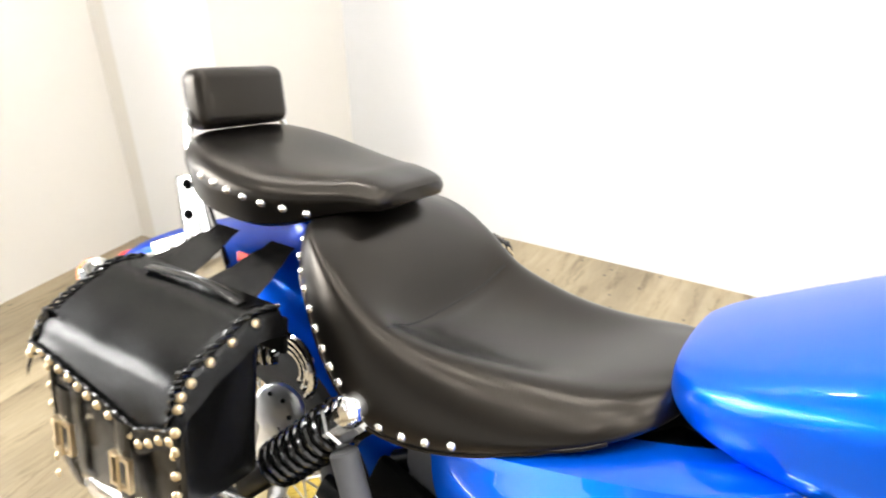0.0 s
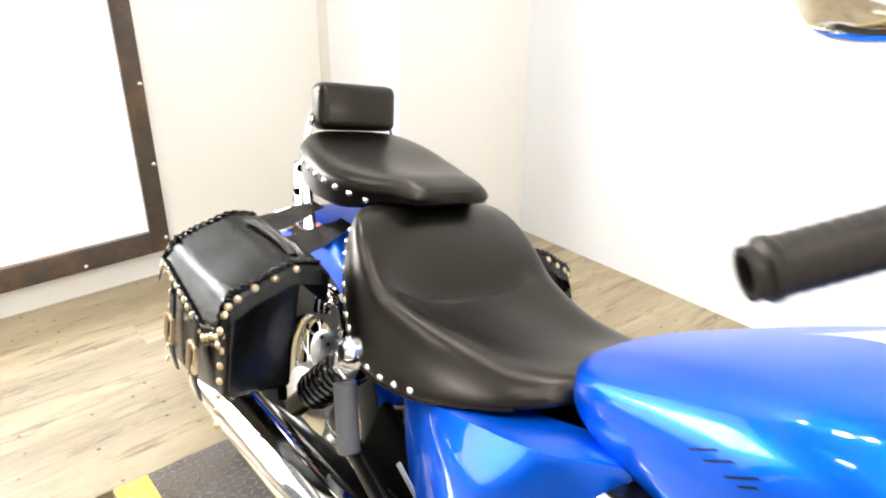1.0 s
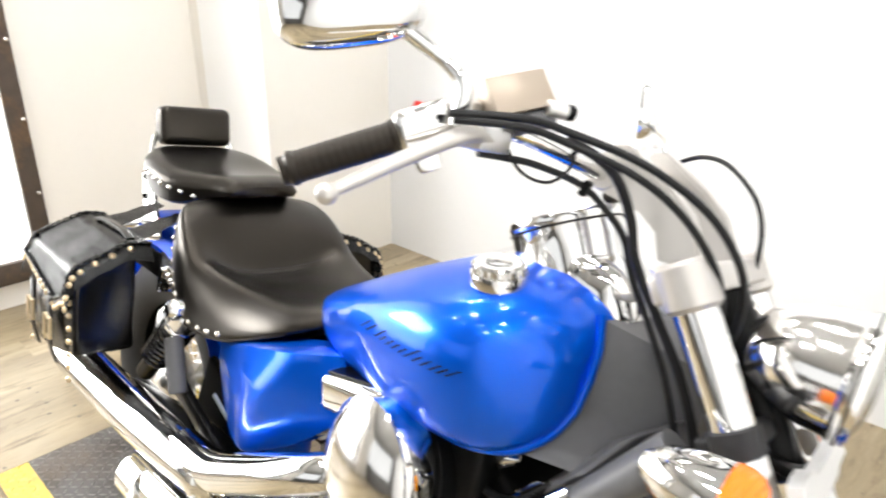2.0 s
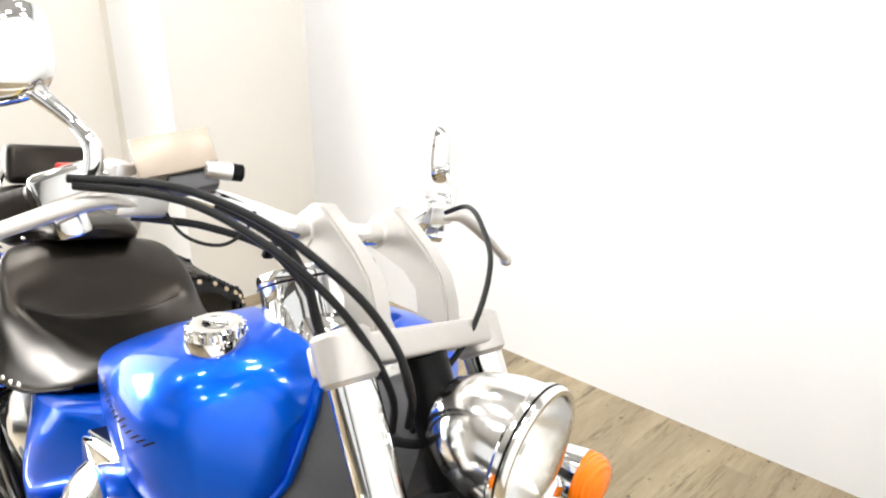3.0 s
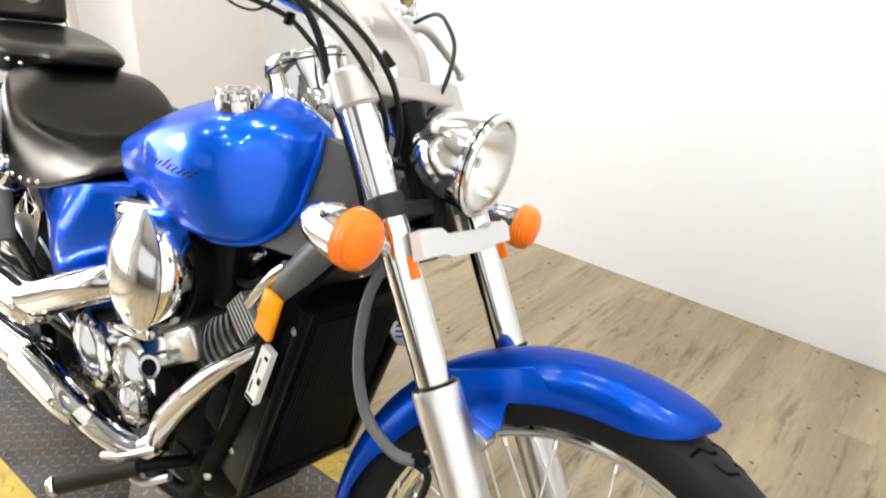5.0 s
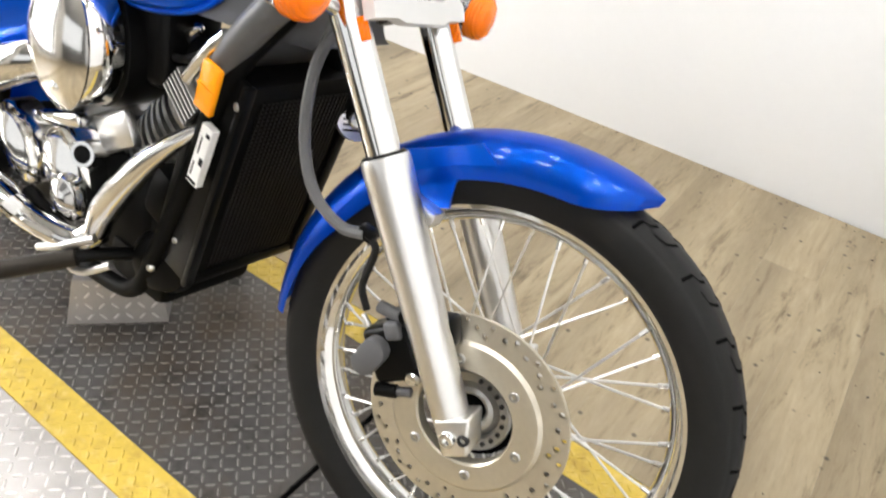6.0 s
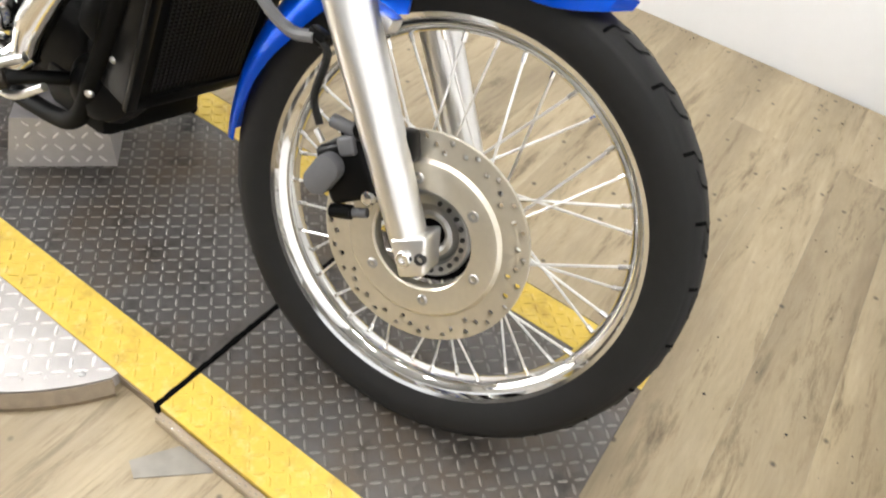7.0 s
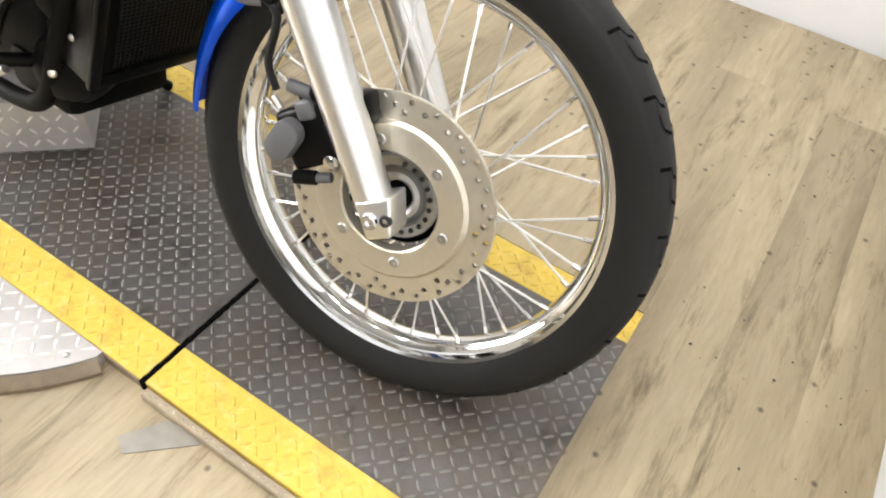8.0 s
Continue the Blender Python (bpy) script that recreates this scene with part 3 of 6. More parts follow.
# fuel tank ------------------------------------------------------------
# x, half width, top, widest height, bottom edge height, bottom edge half width
TANK = [(-0.978, 0.060, 0.792, 0.780, 0.768, 0.055), (-0.971, 0.100, 0.800, 0.780, 0.758, 0.090), (-0.945, 0.136, 0.815, 0.783, 0.748, 0.120), (-0.90, 0.162, 0.838, 0.792, 0.741, 0.142), (-0.84, 0.182, 0.869, 0.806, 0.738, 0.156),
        (-0.77, 0.203, 0.902, 0.824, 0.736, 0.166), (-0.69, 0.223, 0.935, 0.840, 0.735, 0.176), (-0.61, 0.233, 0.953, 0.849, 0.738, 0.184), (-0.56, 0.226, 0.954, 0.853, 0.742, 0.180), (-0.525, 0.204, 0.946, 0.852, 0.748, 0.163), (-0.502, 0.175, 0.936, 0.848, 0.760, 0.142), (-0.484, 0.147, 0.922, 0.845, 0.783, 0.124), (-0.472, 0.122, 0.900, 0.846, 0.812, 0.110)]
rows = []
for x, w, zt, zm, zb, wb in interp_rows(TANK, 60):
    half = [(w * math.sin(a) ** 0.88, zm + (zt - zm) * math.cos(a) ** 0.81) for a in np.linspace(0, math.pi / 2, 15)[:-1]]
    half += [(wb + (w - wb) * max(0.0, math.cos(a)) ** 0.74, zm - (zm - zb) * math.sin(a) ** 0.95) for a in np.linspace(0, math.pi / 2, 10)] + [(0.6 * wb, zb + 0.004)]
    rows.append([(x, -y, z) for y, z in half] + [(x, y, z) for y, z in half[:0:-1]])
tank = body("fuel_tank", rings(rows), BLUE, "glossy candy blue teardrop fuel tank")
# rolled flange along the lower edge and up the front of each half
for s in (-1, 1):
    flange = [Vector((x, s * (wb - 0.001), zb - 0.001)) for x, w, zt, zm, zb, wb in interp_rows(TANK, 40) if x > -0.90] + [Vector((-0.466, s * 0.102, 0.850)), Vector((-0.470, s * 0.088, 0.882)), Vector((-0.484, s * 0.072, 0.918))]
    rad_ = [0.003 + 0.005 * min(1, max(0, (p.x + 0.70) / 0.12)) for p in flange]
    if s < 0:
        neck_line = [p for p in flange if p.x > -0.545]
    part("tank_flange", tube(flange, rad_, 10, 0, 0.75), BLUE, tank)
tank_tree = BVHTree.FromPolygons([v.co[:] for v in tank.data.vertices], [p.vertices[:] for p in tank.data.polygons])
cap_hit = tank_tree.ray_cast(Vector((-0.590, -0.148, 1.5)), Vector((0, 0, -1)))
cx = cap_hit[0]
capm = along(cx + Vector((0, 0.004, 0.006)), (0.0, -0.16, 0.985)) @ Matrix.Diagonal((0.94, 0.94, 0.8, 1))
cap = body("fuel_cap", lathe([(0, 0.02), (0.014, 0.021), (0.018, 0.0235), (0.030, 0.0225), (0.033, 0.019), (0.0335, 0.009), (0.037, 0.007), (0.038, 0.0), (0.038, -0.012), (0, -0.012)], 36, capm), CHROME, "round chrome fuel cap", tank)
for k in range(20):
    a = k / 20 * 2 * math.pi
    body("notch", moved(block(-0.0028, 0.0020, -0.0024, 0.0024, -0.002, 0.011, 0.001, 1), capm @ pose(0.0345 * math.cos(a), 0.0345 * math.sin(a), 0.008, 0, 0, math.degrees(a))), CHROME, "", cap)
body("key_cover", moved(block(-0.016, 0.016, -0.005, 0.005, 0, 0.005, 0.002), capm @ pose(0, 0, 0.022, 0, 0, 30)), CHROME, "", cap)
# console with the speedometer pod
rows = []
for x, w, z0, z1 in interp_rows([(-0.79, 0.010, 0.880, 0.893), (-0.75, 0.024, 0.893, 0.912), (-0.70, 0.038, 0.915, 0.938), (-0.64, 0.050, 0.935, 0.962), (-0.60, 0.058, 0.945, 0.985), (-0.54, 0.060, 0.94, 0.985), (-0.49, 0.052, 0.91, 0.965), (-0.465, 0.035, 0.89, 0.93)], 20):
    rows.append([(x, y, z) for y, z in loop_section([(0, z1), (-0.7 * w, z1 - 0.006), (-w, (z0 + z1) / 2), (-w, z0 - 0.01), (0, z0 - 0.01)], 24)])
body("console", rings(rows), CHROME, "chrome tank console", tank)
pod_n = Vector((-0.447, 0, 0.894))
pod_c = Vector((-0.608, 0.0, 1.0))


def pod_ring(k, grow=1.0):
    """One ring of the pod, from the tilted dial rim (0) to its foot on the tank (1)."""
    c = pod_c.lerp(Vector((-0.568, 0, 0.895)), k)
    n_ = pod_n.lerp(Vector((0, 0, 1)), k).normalized()
    ax = Vector((n_.z, 0, -n_.x))
    ra, rb = (0.077 + 0.026 * k ** 1.5) * grow, (0.077 + 0.006 * k) * grow
    return [c + ax * ra * math.cos(2 * math.pi * i / 44) + Vector((0, rb * math.sin(2 * math.pi * i / 44), 0)) for i in range(44)]


rim_rows = [[p + pod_n * d for p in pod_ring(0, g)] for g, d in ((0.3, -0.012), (0.9, -0.010), (0.9, 0.004), (0.94, 0.007), (0.99, 0.006), (1.005, 0.0), (0.99, -0.006))]
pod = body("speedometer", rings(rim_rows + [pod_ring(k, 0.97 - 0.06 * math.sin(math.pi * k)) for k in (0.08, 0.25, 0.45, 0.65, 0.85, 1.0)]), CHROME, "chrome speedometer pod", tank)
body("rim_line", tube([p - pod_n * 0.009 for p in pod_ring(0, 1.0)] + [pod_ring(0, 1.0)[0] - pod_n * 0.009], 0.0013, 6, 0), BLACK, "dark line below the rim", pod)
podm = along(pod_c, pod_n)
body("dial", lathe([(0, -0.0095), (0.068, -0.0095), (0.068, -0.007), (0, -0.007)], 36, podm), BLACK, "black speedometer dial", pod)
body("dial_glass", lathe([(0, 0.001), (0.0685, 0.001), (0.0685, 0.003), (0, 0.003)], 36, podm), GLASS, "", pod)
# tank badge: a row of dark slanted strokes, bent on to the tank side
bm = bmesh.new()
STROKES = [(0.000, 0.000, 0.042), (0.020, 0.000, 0.042), (0.048, 0.0, 0.044), (0.064, 0.0, 0.026), (0.084, 0.0, 0.028), (0.100, 0.0, 0.028),
           (0.118, 0.0, 0.028), (0.134, 0.0, 0.044), (0.152, 0.0, 0.028), (0.170, 0.0, 0.028), (0.188, 0.0, 0.028), (0.202, 0.0, 0.024), (0.216, 0.0, 0.028)]


def stroke(x0, y0, x1, y1, w):
    for k in range(4):
        f, g = k / 4, (k + 1) / 4
        q = [(x0 + (x1 - x0) * f - w, y0 + (y1 - y0) * f), (x0 + (x1 - x0) * f + w, y0 + (y1 - y0) * f), (x0 + (x1 - x0) * g + w, y0 + (y1 - y0) * g), (x0 + (x1 - x0) * g - w, y0 + (y1 - y0) * g)]
        bm.faces.new([bm.verts.new((x, y, 0)) for x, y in q])


for x, y0, y1 in STROKES:
    stroke(x, y0, x + 0.75 * (y1 - y0), y1, 0.0024)
lw = max(v.co.x for v in bm.verts)
for v in bm.verts:
    s = v.co.x / lw
    px = -0.758 + 0.205 * s
    pz = 0.836 + 0.010 * s + (v.co.y - 0.02) * 0.40
    hit = tank_tree.ray_cast(Vector((px, -0.5, pz)), Vector((0, 1, 0)))
    v.co = (px, (hit[0].y if hit[0] else -0.21) - 0.0012, pz)
body("badge_strokes", bm, INK, "dark slanted badge strokes", tank, 0)

# seats ------------------------------------------------------------------
# x, hem half width, hem height, rim half width, rim height, height along the middle
SEAT = [(-1.474, 0.070, 0.822, 0.060, 0.836, 0.840), (-1.458, 0.122, 0.806, 0.102, 0.842, 0.850), (-1.432, 0.158, 0.784, 0.142, 0.842, 0.855), (-1.398, 0.180, 0.752, 0.165, 0.832, 0.848), (-1.362, 0.196, 0.708, 0.175, 0.812, 0.824), (-1.330, 0.204, 0.674, 0.177, 0.790, 0.790),
        (-1.302, 0.208, 0.654, 0.174, 0.770, 0.734), (-1.274, 0.209, 0.640, 0.167, 0.756, 0.714), (-1.220, 0.203, 0.636, 0.154, 0.746, 0.711), (-1.160, 0.192, 0.646, 0.136, 0.741, 0.715), (-1.100, 0.182, 0.668, 0.124, 0.742, 0.725), (-1.045, 0.171, 0.692, 0.112, 0.749, 0.744), (-1.000, 0.152, 0.712, 0.096, 0.760, 0.760), (-0.968, 0.122, 0.728, 0.076, 0.766, 0.768), (-0.950, 0.080, 0.740, 0.052, 0.762, 0.766)]
SEAT_Y = -0.003
rows = []
for x, w, zh, wr, zr, zc in interp_rows(SEAT, 72):
    dip = max(0.0, zr - zc)
    half = [(0, zc), (-0.38 * wr, zc + 0.10 * dip + 0.22 * min(0.0, zr - zc)), (-0.68 * wr, zc + 0.42 * dip + 0.55 * min(0.0, zr - zc)), (-0.90 * wr, zr - 0.003), (-(wr + 0.14 * (w - wr)), zr - 0.05 * (zr - zh)), (-(wr + 0.50 * (w - wr)), zr - 0.22 * (zr - zh)), (-(wr + 0.82 * (w - wr)), zr - 0.50 * (zr - zh)), (-w, zh + 0.20 * (zr - zh)), (-0.995 * w, zh + 0.004), (-0.94 * w, zh), (-0.6 * w, zh + 0.012), (0, zh + 0.014)]
    rows.append([(x, y + SEAT_Y, z) for y, z in loop_section(half, 92)])
grid = np.array(rows)
for it in range(8):
    grid[1:-1] = 0.25 * grid[:-2] + 0.5 * grid[1:-1] + 0.25 * grid[2:]
for it in range(9):
    grid[1:-1] = 0.25 * np.roll(grid, 1, 1)[1:-1] + 0.5 * grid[1:-1] + 0.25 * np.roll(grid, -1, 1)[1:-1]
for it in range(2):   # upholstery: no hard folds
    grid[1:-1] = 0.6 * grid[1:-1] + 0.1 * (grid[:-2] + grid[2:] + np.roll(grid, 1, 1)[1:-1] + np.roll(grid, -1, 1)[1:-1])
for p in grid.reshape(-1, 3):   # pressed fold below the rear bump
    if abs(p[1] - SEAT_Y) < 0.150 and p[2] > 0.69:
        off = (p[0] + 1.300 - 0.55 * (p[1] - SEAT_Y) ** 2) / 0.015
        p[2] -= 0.010 * math.exp(-off * off) * (1 - (abs(p[1] - SEAT_Y) / 0.150) ** 2)
seat = body("rider_seat", rings([[tuple(p) for p in r] for r in grid]), VINYL, "black studded bucket rider seat")
seat_tree = BVHTree.FromPolygons([v.co[:] for v in seat.data.vertices], [p.vertices[:] for p in seat.data.polygons])
# stitched crease between the bucket and the rear bump
cr = []
for k in range(21):
    y = -0.166 + 0.306 * k / 20
    h = seat_tree.ray_cast(Vector((-1.300 + 0.55 * (y - SEAT_Y) ** 2, y, 1.2)), Vector((0, 0, -1)))
    cr.append(h[0] + Vector((0, 0, -0.0006)))
body("piping", tube(cr, 0.0016, 6, 0), GAP, "stitched crease", seat)
edge = []
for k in range(25):
    x = -1.43 + 0.42 * k / 24
    row = interp_rows(SEAT, 200)
    i = int(np.argmin(abs(row[:, 0] - x)))
    edge.append((x, SEAT_Y - row[i, 1] * 0.985, row[i, 2] + 0.004))
body("piping", tube(edge, 0.0028, 6, 0), VINYL, "stitched hem", seat)


def stud_row(points, mat, parent, r=0.006, side=-1):
    first = None
    for p, nrm_ in points:
        m = along(p, nrm_)
        if first is None:
            first = part("stud", dome(r, r * 0.7, 10, 3), mat, parent)
            first.matrix_basis = m
        else:
            same_mesh("stud", first, m, parent)


table_seat = interp_rows(SEAT, 200)


def on_seat(x, up):
    i = int(np.argmin(abs(table_seat[:, 0] - x)))
    h = seat_tree.ray_cast(Vector((x, -0.6, table_seat[i, 2] + up)), Vector((0, 1, 0)))
    return (h[0], h[1]) if h[0] else (Vector((x, SEAT_Y - table_seat[i, 1], table_seat[i, 2] + up)), Vector((0, -1, 0)))


stud_row([on_seat(x, 0.015) for x in (-1.169, -1.200, -1.229, -1.259)] + [on_seat(-1.322 - 0.0165 * k, 0.020 - 0.0008 * k) for k in range(9)], STUD, seat)

PILLION = [(-1.352, 0.058, 0.864, 0.872, 0.882), (-1.362, 0.080, 0.858, 0.872, 0.890), (-1.40, 0.092, 0.850, 0.872, 0.896), (-1.44, 0.112, 0.836, 0.868, 0.893), (-1.49, 0.138, 0.818, 0.866, 0.891), (-1.54, 0.150, 0.812, 0.868, 0.894), (-1.60, 0.150, 0.816, 0.876, 0.902), (-1.65, 0.138, 0.830, 0.883, 0.908), (-1.687, 0.110, 0.848, 0.890, 0.911), (-1.705, 0.065, 0.868, 0.894, 0.907)]
rows = []
for x, w, zs, zd, zc in interp_rows(PILLION, 30):
    rows.append([(x - 0.012, y - 0.002, z + 0.002) for y, z in loop_section([(0, zc), (-0.5 * w, zc), (-0.82 * w, zc - 0.22 * (zc - zd)), (-w, zd), (-0.97 * w, 0.5 * (zd + zs)), (-0.84 * w, zs), (0, zs)], 42)])
pillion = body("pillion_seat", rings(rows), VINYL, "black studded pillion pad")
pt = BVHTree.FromPolygons([v.co[:] for v in pillion.data.vertices], [p.vertices[:] for p in pillion.data.polygons])
stud_row([(h[0], h[1]) for h in (pt.ray_cast(Vector((-1.462 - 0.0265 * k, -0.6, 0.845 + 0.0046 * k)), Vector((0, 1, 0))) for k in range(7)) if h[0]], STUD, pillion)

# backrest and its chrome hoop
bm = block(-0.026, 0.026, -0.087, 0.087, -0.045, 0.045, 0.018, 4)
body("backrest", moved(bm, pose(-1.712, -0.004, 0.958, 0, -12)), VINYL, "black padded passenger backrest")
hoop = [(x, y - 0.006, z) for x, y, z in ((-1.66, -0.118, 0.775), (-1.675, -0.113, 0.83), (-1.70, -0.100, 0.90), (-1.722, -0.075, 0.945), (-1.73, 0.0, 0.965), (-1.722, 0.075, 0.945), (-1.70, 0.100, 0.90), (-1.675, 0.113, 0.83), (-1.66, 0.118, 0.775))]
sissy = body("sissy_bar", tube(hoop, 0.006, 10, 6), CHROME, "chrome sissy bar")
for s in (-1, 1):
    plate = block(-0.032, 0.02, -0.003, 0.003, -0.10, 0.06, 0.006)
    for v in plate.verts:   # wider towards the foot
        if v.co.z < 0:
            v.co.x += 0.028 if v.co.x > 0 else -0.014
    body("side_plate", moved(plate, pose(-1.665, s * 0.122, 0.80, 0, -14)), CHROME, "", sissy)
    for dz in (0.797, 0.843):
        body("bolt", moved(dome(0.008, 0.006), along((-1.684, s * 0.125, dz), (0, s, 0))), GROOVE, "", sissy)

# rear fender, rear wheel, tail
rows = []
for k in range(29):
    a = radians(-8 + 178 * k / 28)
    row = []
    for j in range(17):
        b = -1 + 2 * j / 16
        lat = 0.108 * math.copysign(abs(math.sin(b * math.pi / 2)) ** 0.75, b)
        r = 0.427 - 0.070 * abs(b) ** 3.2
        row.append((-1.66 - r * math.cos(math.pi - a), lat, 0.328 + r * math.sin(a)))
    rows.append(row)
bm = rings(rows, closed=False, caps=False)
bmesh.ops.solidify(bm, geom=bm.faces[:], thickness=0.004)
rear_fender = body("rear_fender", bm, BLUE, "candy blue rear fender")
for s in (-1, 1):
    body("fender_strut", moved(block(-0.035, 0.09, -0.006, 0.006, -0.024, 0.022, 0.008), pose(-1.745, s * 0.117, 0.722, 0, -23)), CHROME, "chrome fender strut", rear_fender)
body("tail_light", moved(lathe([(0, 0.03), (0.025, 0.026), (0.04, 0.01), (0.042, 0), (0, 0)], 20), along((-2.01, 0, 0.592), (-1, 0, 0.55))), RED, "red tail light", rear_fender)
for s in (-1, 1):
    sig = body("rear_signal", lathe([(0.0, -0.05), (0.018, -0.045), (0.03, -0.02), (0.034, 0.0), (0, 0)], 20, along((-1.825, s * 0.19, 0.682), (-1, 0, 0)) @ Matrix.Scale(0.82, 4)), CHROME, "chrome rear turn signal")
    body("lens", lathe([(0.033, 0), (0.031, 0.01), (0.02, 0.017), (0, 0.02)], 20, along((-1.825, s * 0.19, 0.682), (-1, 0, 0)) @ Matrix.Scale(0.82, 4)), AMBER, "orange lens", sig)
    body("stem", rod((-1.815, s * 0.17, 0.695), (-1.76, s * 0.11, 0.71), 0.008), CHROME, "", sig)
    body("reflector", moved(block(-0.02, 0.02, -0.003, 0.003, -0.007, 0.007, 0.002), pose(-1.534, s * 0.149, 0.772)), RED, "small red reflector", rear_fender)


def tyre_profile(r, w, rim_r):
    """(lateral, radius) from bead over the tread to the other bead."""
    half = [(-0.62 * w, rim_r - 0.006), (-0.78 * w, rim_r + 0.004), (-0.95 * w, rim_r + 0.3 * (r - rim_r)), (-w, rim_r + 0.52 * (r - rim_r)), (-0.965 * w, rim_r + 0.68 * (r - rim_r)), (-0.925 * w, rim_r + 0.755 * (r - rim_r)), (-0.90 * w, rim_r + 0.765 * (r - rim_r)), (-0.885 * w, rim_r + 0.80 * (r - rim_r)), (-0.72 * w, rim_r + 0.905 * (r - rim_r)), (-0.55 * w, rim_r + 0.955 * (r - rim_r)), (-0.38 * w, rim_r + 0.975 * (r - rim_r)), (0, r)]
    return half + [(-a, b) for a, b in half[-2::-1]]


def ring_of(profile, seg):
    """Profile of (lateral, radius) turned round the wheel's axle (y)."""
    rows = []
    for k in range(seg):
        a = 2 * math.pi * k / seg
        rows.append([(r * math.cos(a), y, r * math.sin(a)) for y, r in profile])
    rows.append(rows[0])
    bm = rings(rows, closed=False, caps=False)
    bmesh.ops.remove_doubles(bm, verts=bm.verts, dist=1e-6)
    return bm


RIM_PROFILE = [(-0.030, 0.2857), (-0.033, 0.283), (-0.031, 0.277), (-0.024, 0.274), (-0.020, 0.266), (-0.010, 0.259), (0, 0.257), (0.010, 0.259), (0.020, 0.266), (0.024, 0.274), (0.031, 0.277), (0.033, 0.283), (0.030, 0.2857), (0.026, 0.280), (0.012, 0.266), (-0.012, 0.266), (-0.026, 0.280), (-0.030, 0.2857)]


def wheel(name, m, r_t, w_t, scale, spokes, label):
    wh = part(name, moved(ring_of([(y * scale, r * scale) for y, r in RIM_PROFILE], 96), m), CHROME, bike, label, 30)
    tyre = part("tyre", moved(ring_of(tyre_profile(r_t, w_t, 0.2835 * scale), 120), m), RUBBER, wh, "black road tyre with grooved tread", 50)
    part("hub", moved(joined(lathe([(0, -0.030), (0.047, -0.030), (0.050, -0.048), (0.056, -0.046), (0.056, -0.036), (0.03, -0.028), (0.028, 0.0), (0.03, 0.028), (0.056, 0.036), (0.056, 0.046), (0.04, 0.055), (0, 0.055)], 36)), m @ pose(0, 0, 0, 90)), ALLOY, wh, "satin alloy hub")
    # spokes: crossed pairs from hub flange to rim
    sp, ni = None, None
    for k in range(spokes):
        side = -1 if k % 2 else 1
        cross = 1 if (k // 2) % 2 else -1
        a = 2 * math.pi * (k + 0.5) / spokes
        ah = a + cross * radians(62)
        rim_p = Vector((0.262 * scale * math.cos(a), side * 0.006, 0.262 * scale * math.sin(a)))
        hub_p = Vector((0.052 * math.cos(ah), side * 0.040, 0.052 * math.sin(ah)))
        mm = m @ along(hub_p, rim_p - hub_p)
        ln = (rim_p - hub_p).length
        if sp is None:
            sp = part("spoke", lathe([(0, 0), (0.0019, 0), (0.0019, ln), (0, ln)], 6), ALLOY, wh)
            sp.matrix_basis = mm
            ni = part("nipple", lathe([(0, -0.016), (0.0034, -0.016), (0.0034, 0.002), (0, 0.002)], 6), SOFT_CHROME, wh)
            ni.matrix_basis = mm @ Matrix.Translation((0, 0, ln))
        else:
            same_mesh("spoke", sp, mm, wh)
            same_mesh("nipple", ni, mm @ Matrix.Translation((0, 0, ln)), wh)
    return wh, tyre


front_wheel, front_tyre = wheel("front_wheel", WHEEL, 0.350, 0.045, 1.0, 40, "chrome spoked front wheel")
wheel("rear_wheel", Matrix.Translation((-1.66, 0, 0.328)), 0.328, 0.075, 0.70, 40, "chrome spoked rear wheel")
# front tyre tread: thin bent dark strips paint the shade in its cuts, long and short in turn, on both shoulders
bmg = bmesh.new()
prof = [p for p in tyre_profile(0.350, 0.045, 0.2835) if p[0] <= 0 and p[1] > 0.333]
KINDS = (((0.88, 0.52, 0.40, 0.10), (0.0, 0.010, 0.045, 0.060)), ((0.62, 0.56, 0.30, 0.06), (-0.055, 0.0, 0.018, 0.030)))
for k in range(50):
    for s in (-1, 1):
        lats, turns = KINDS[k % 2]
        a0 = 2 * math.pi * (k + (0.5 if s > 0 else 0)) / 50
        line = []
        for v in np.linspace(lats[0], lats[-1], 19):
            da = float(np.interp(-v, [-q for q in lats], turns))
            r = float(np.interp(-v * 0.045, [p[0] for p in prof], [p[1] for p in prof]))
            line.append((s * v * 0.045, r + 0.0007, a0 + s * da))
        for (l0, r0, t0), (l1, r1, t1) in zip(line, line[1:]):
            along_ = math.hypot(l1 - l0, 0.35 * (t1 - t0))
            du, dl = 0.0024 * abs(l1 - l0) / along_ / 0.35, 0.0024 * 0.35 * (t1 - t0) / along_ * (1 if l1 < l0 else -1)
            q = [bmg.verts.new((r * math.cos(t_ + e * du), l + e * dl, r * math.sin(t_ + e * du))) for l, r, t_, e in ((l0, r0, t0, -1), (l0, r0, t0, 1), (l1, r1, t1, 1), (l1, r1, t1, -1))]
            bmg.faces.new(q)
part("groove_shade", moved(bmg, WHEEL), GROOVE, front_tyre, "thin dark strips for the shade in the tread cuts", 0, "stuff")

# dark ring puts the shade between disc carrier and hub into colour
part("hub_shade", moved(lathe([(0.052, 0.0), (0.071, 0.0), (0.071, -0.004), (0.052, -0.004), (0.052, 0.0)], 40), WHEEL @ pose(0, -0.060, 0, 90)), GROOVE, front_wheel, "dark ring painted for the shade round the hub")
# brake disc with drilled holes
DR, DY = 0.148, -0.084


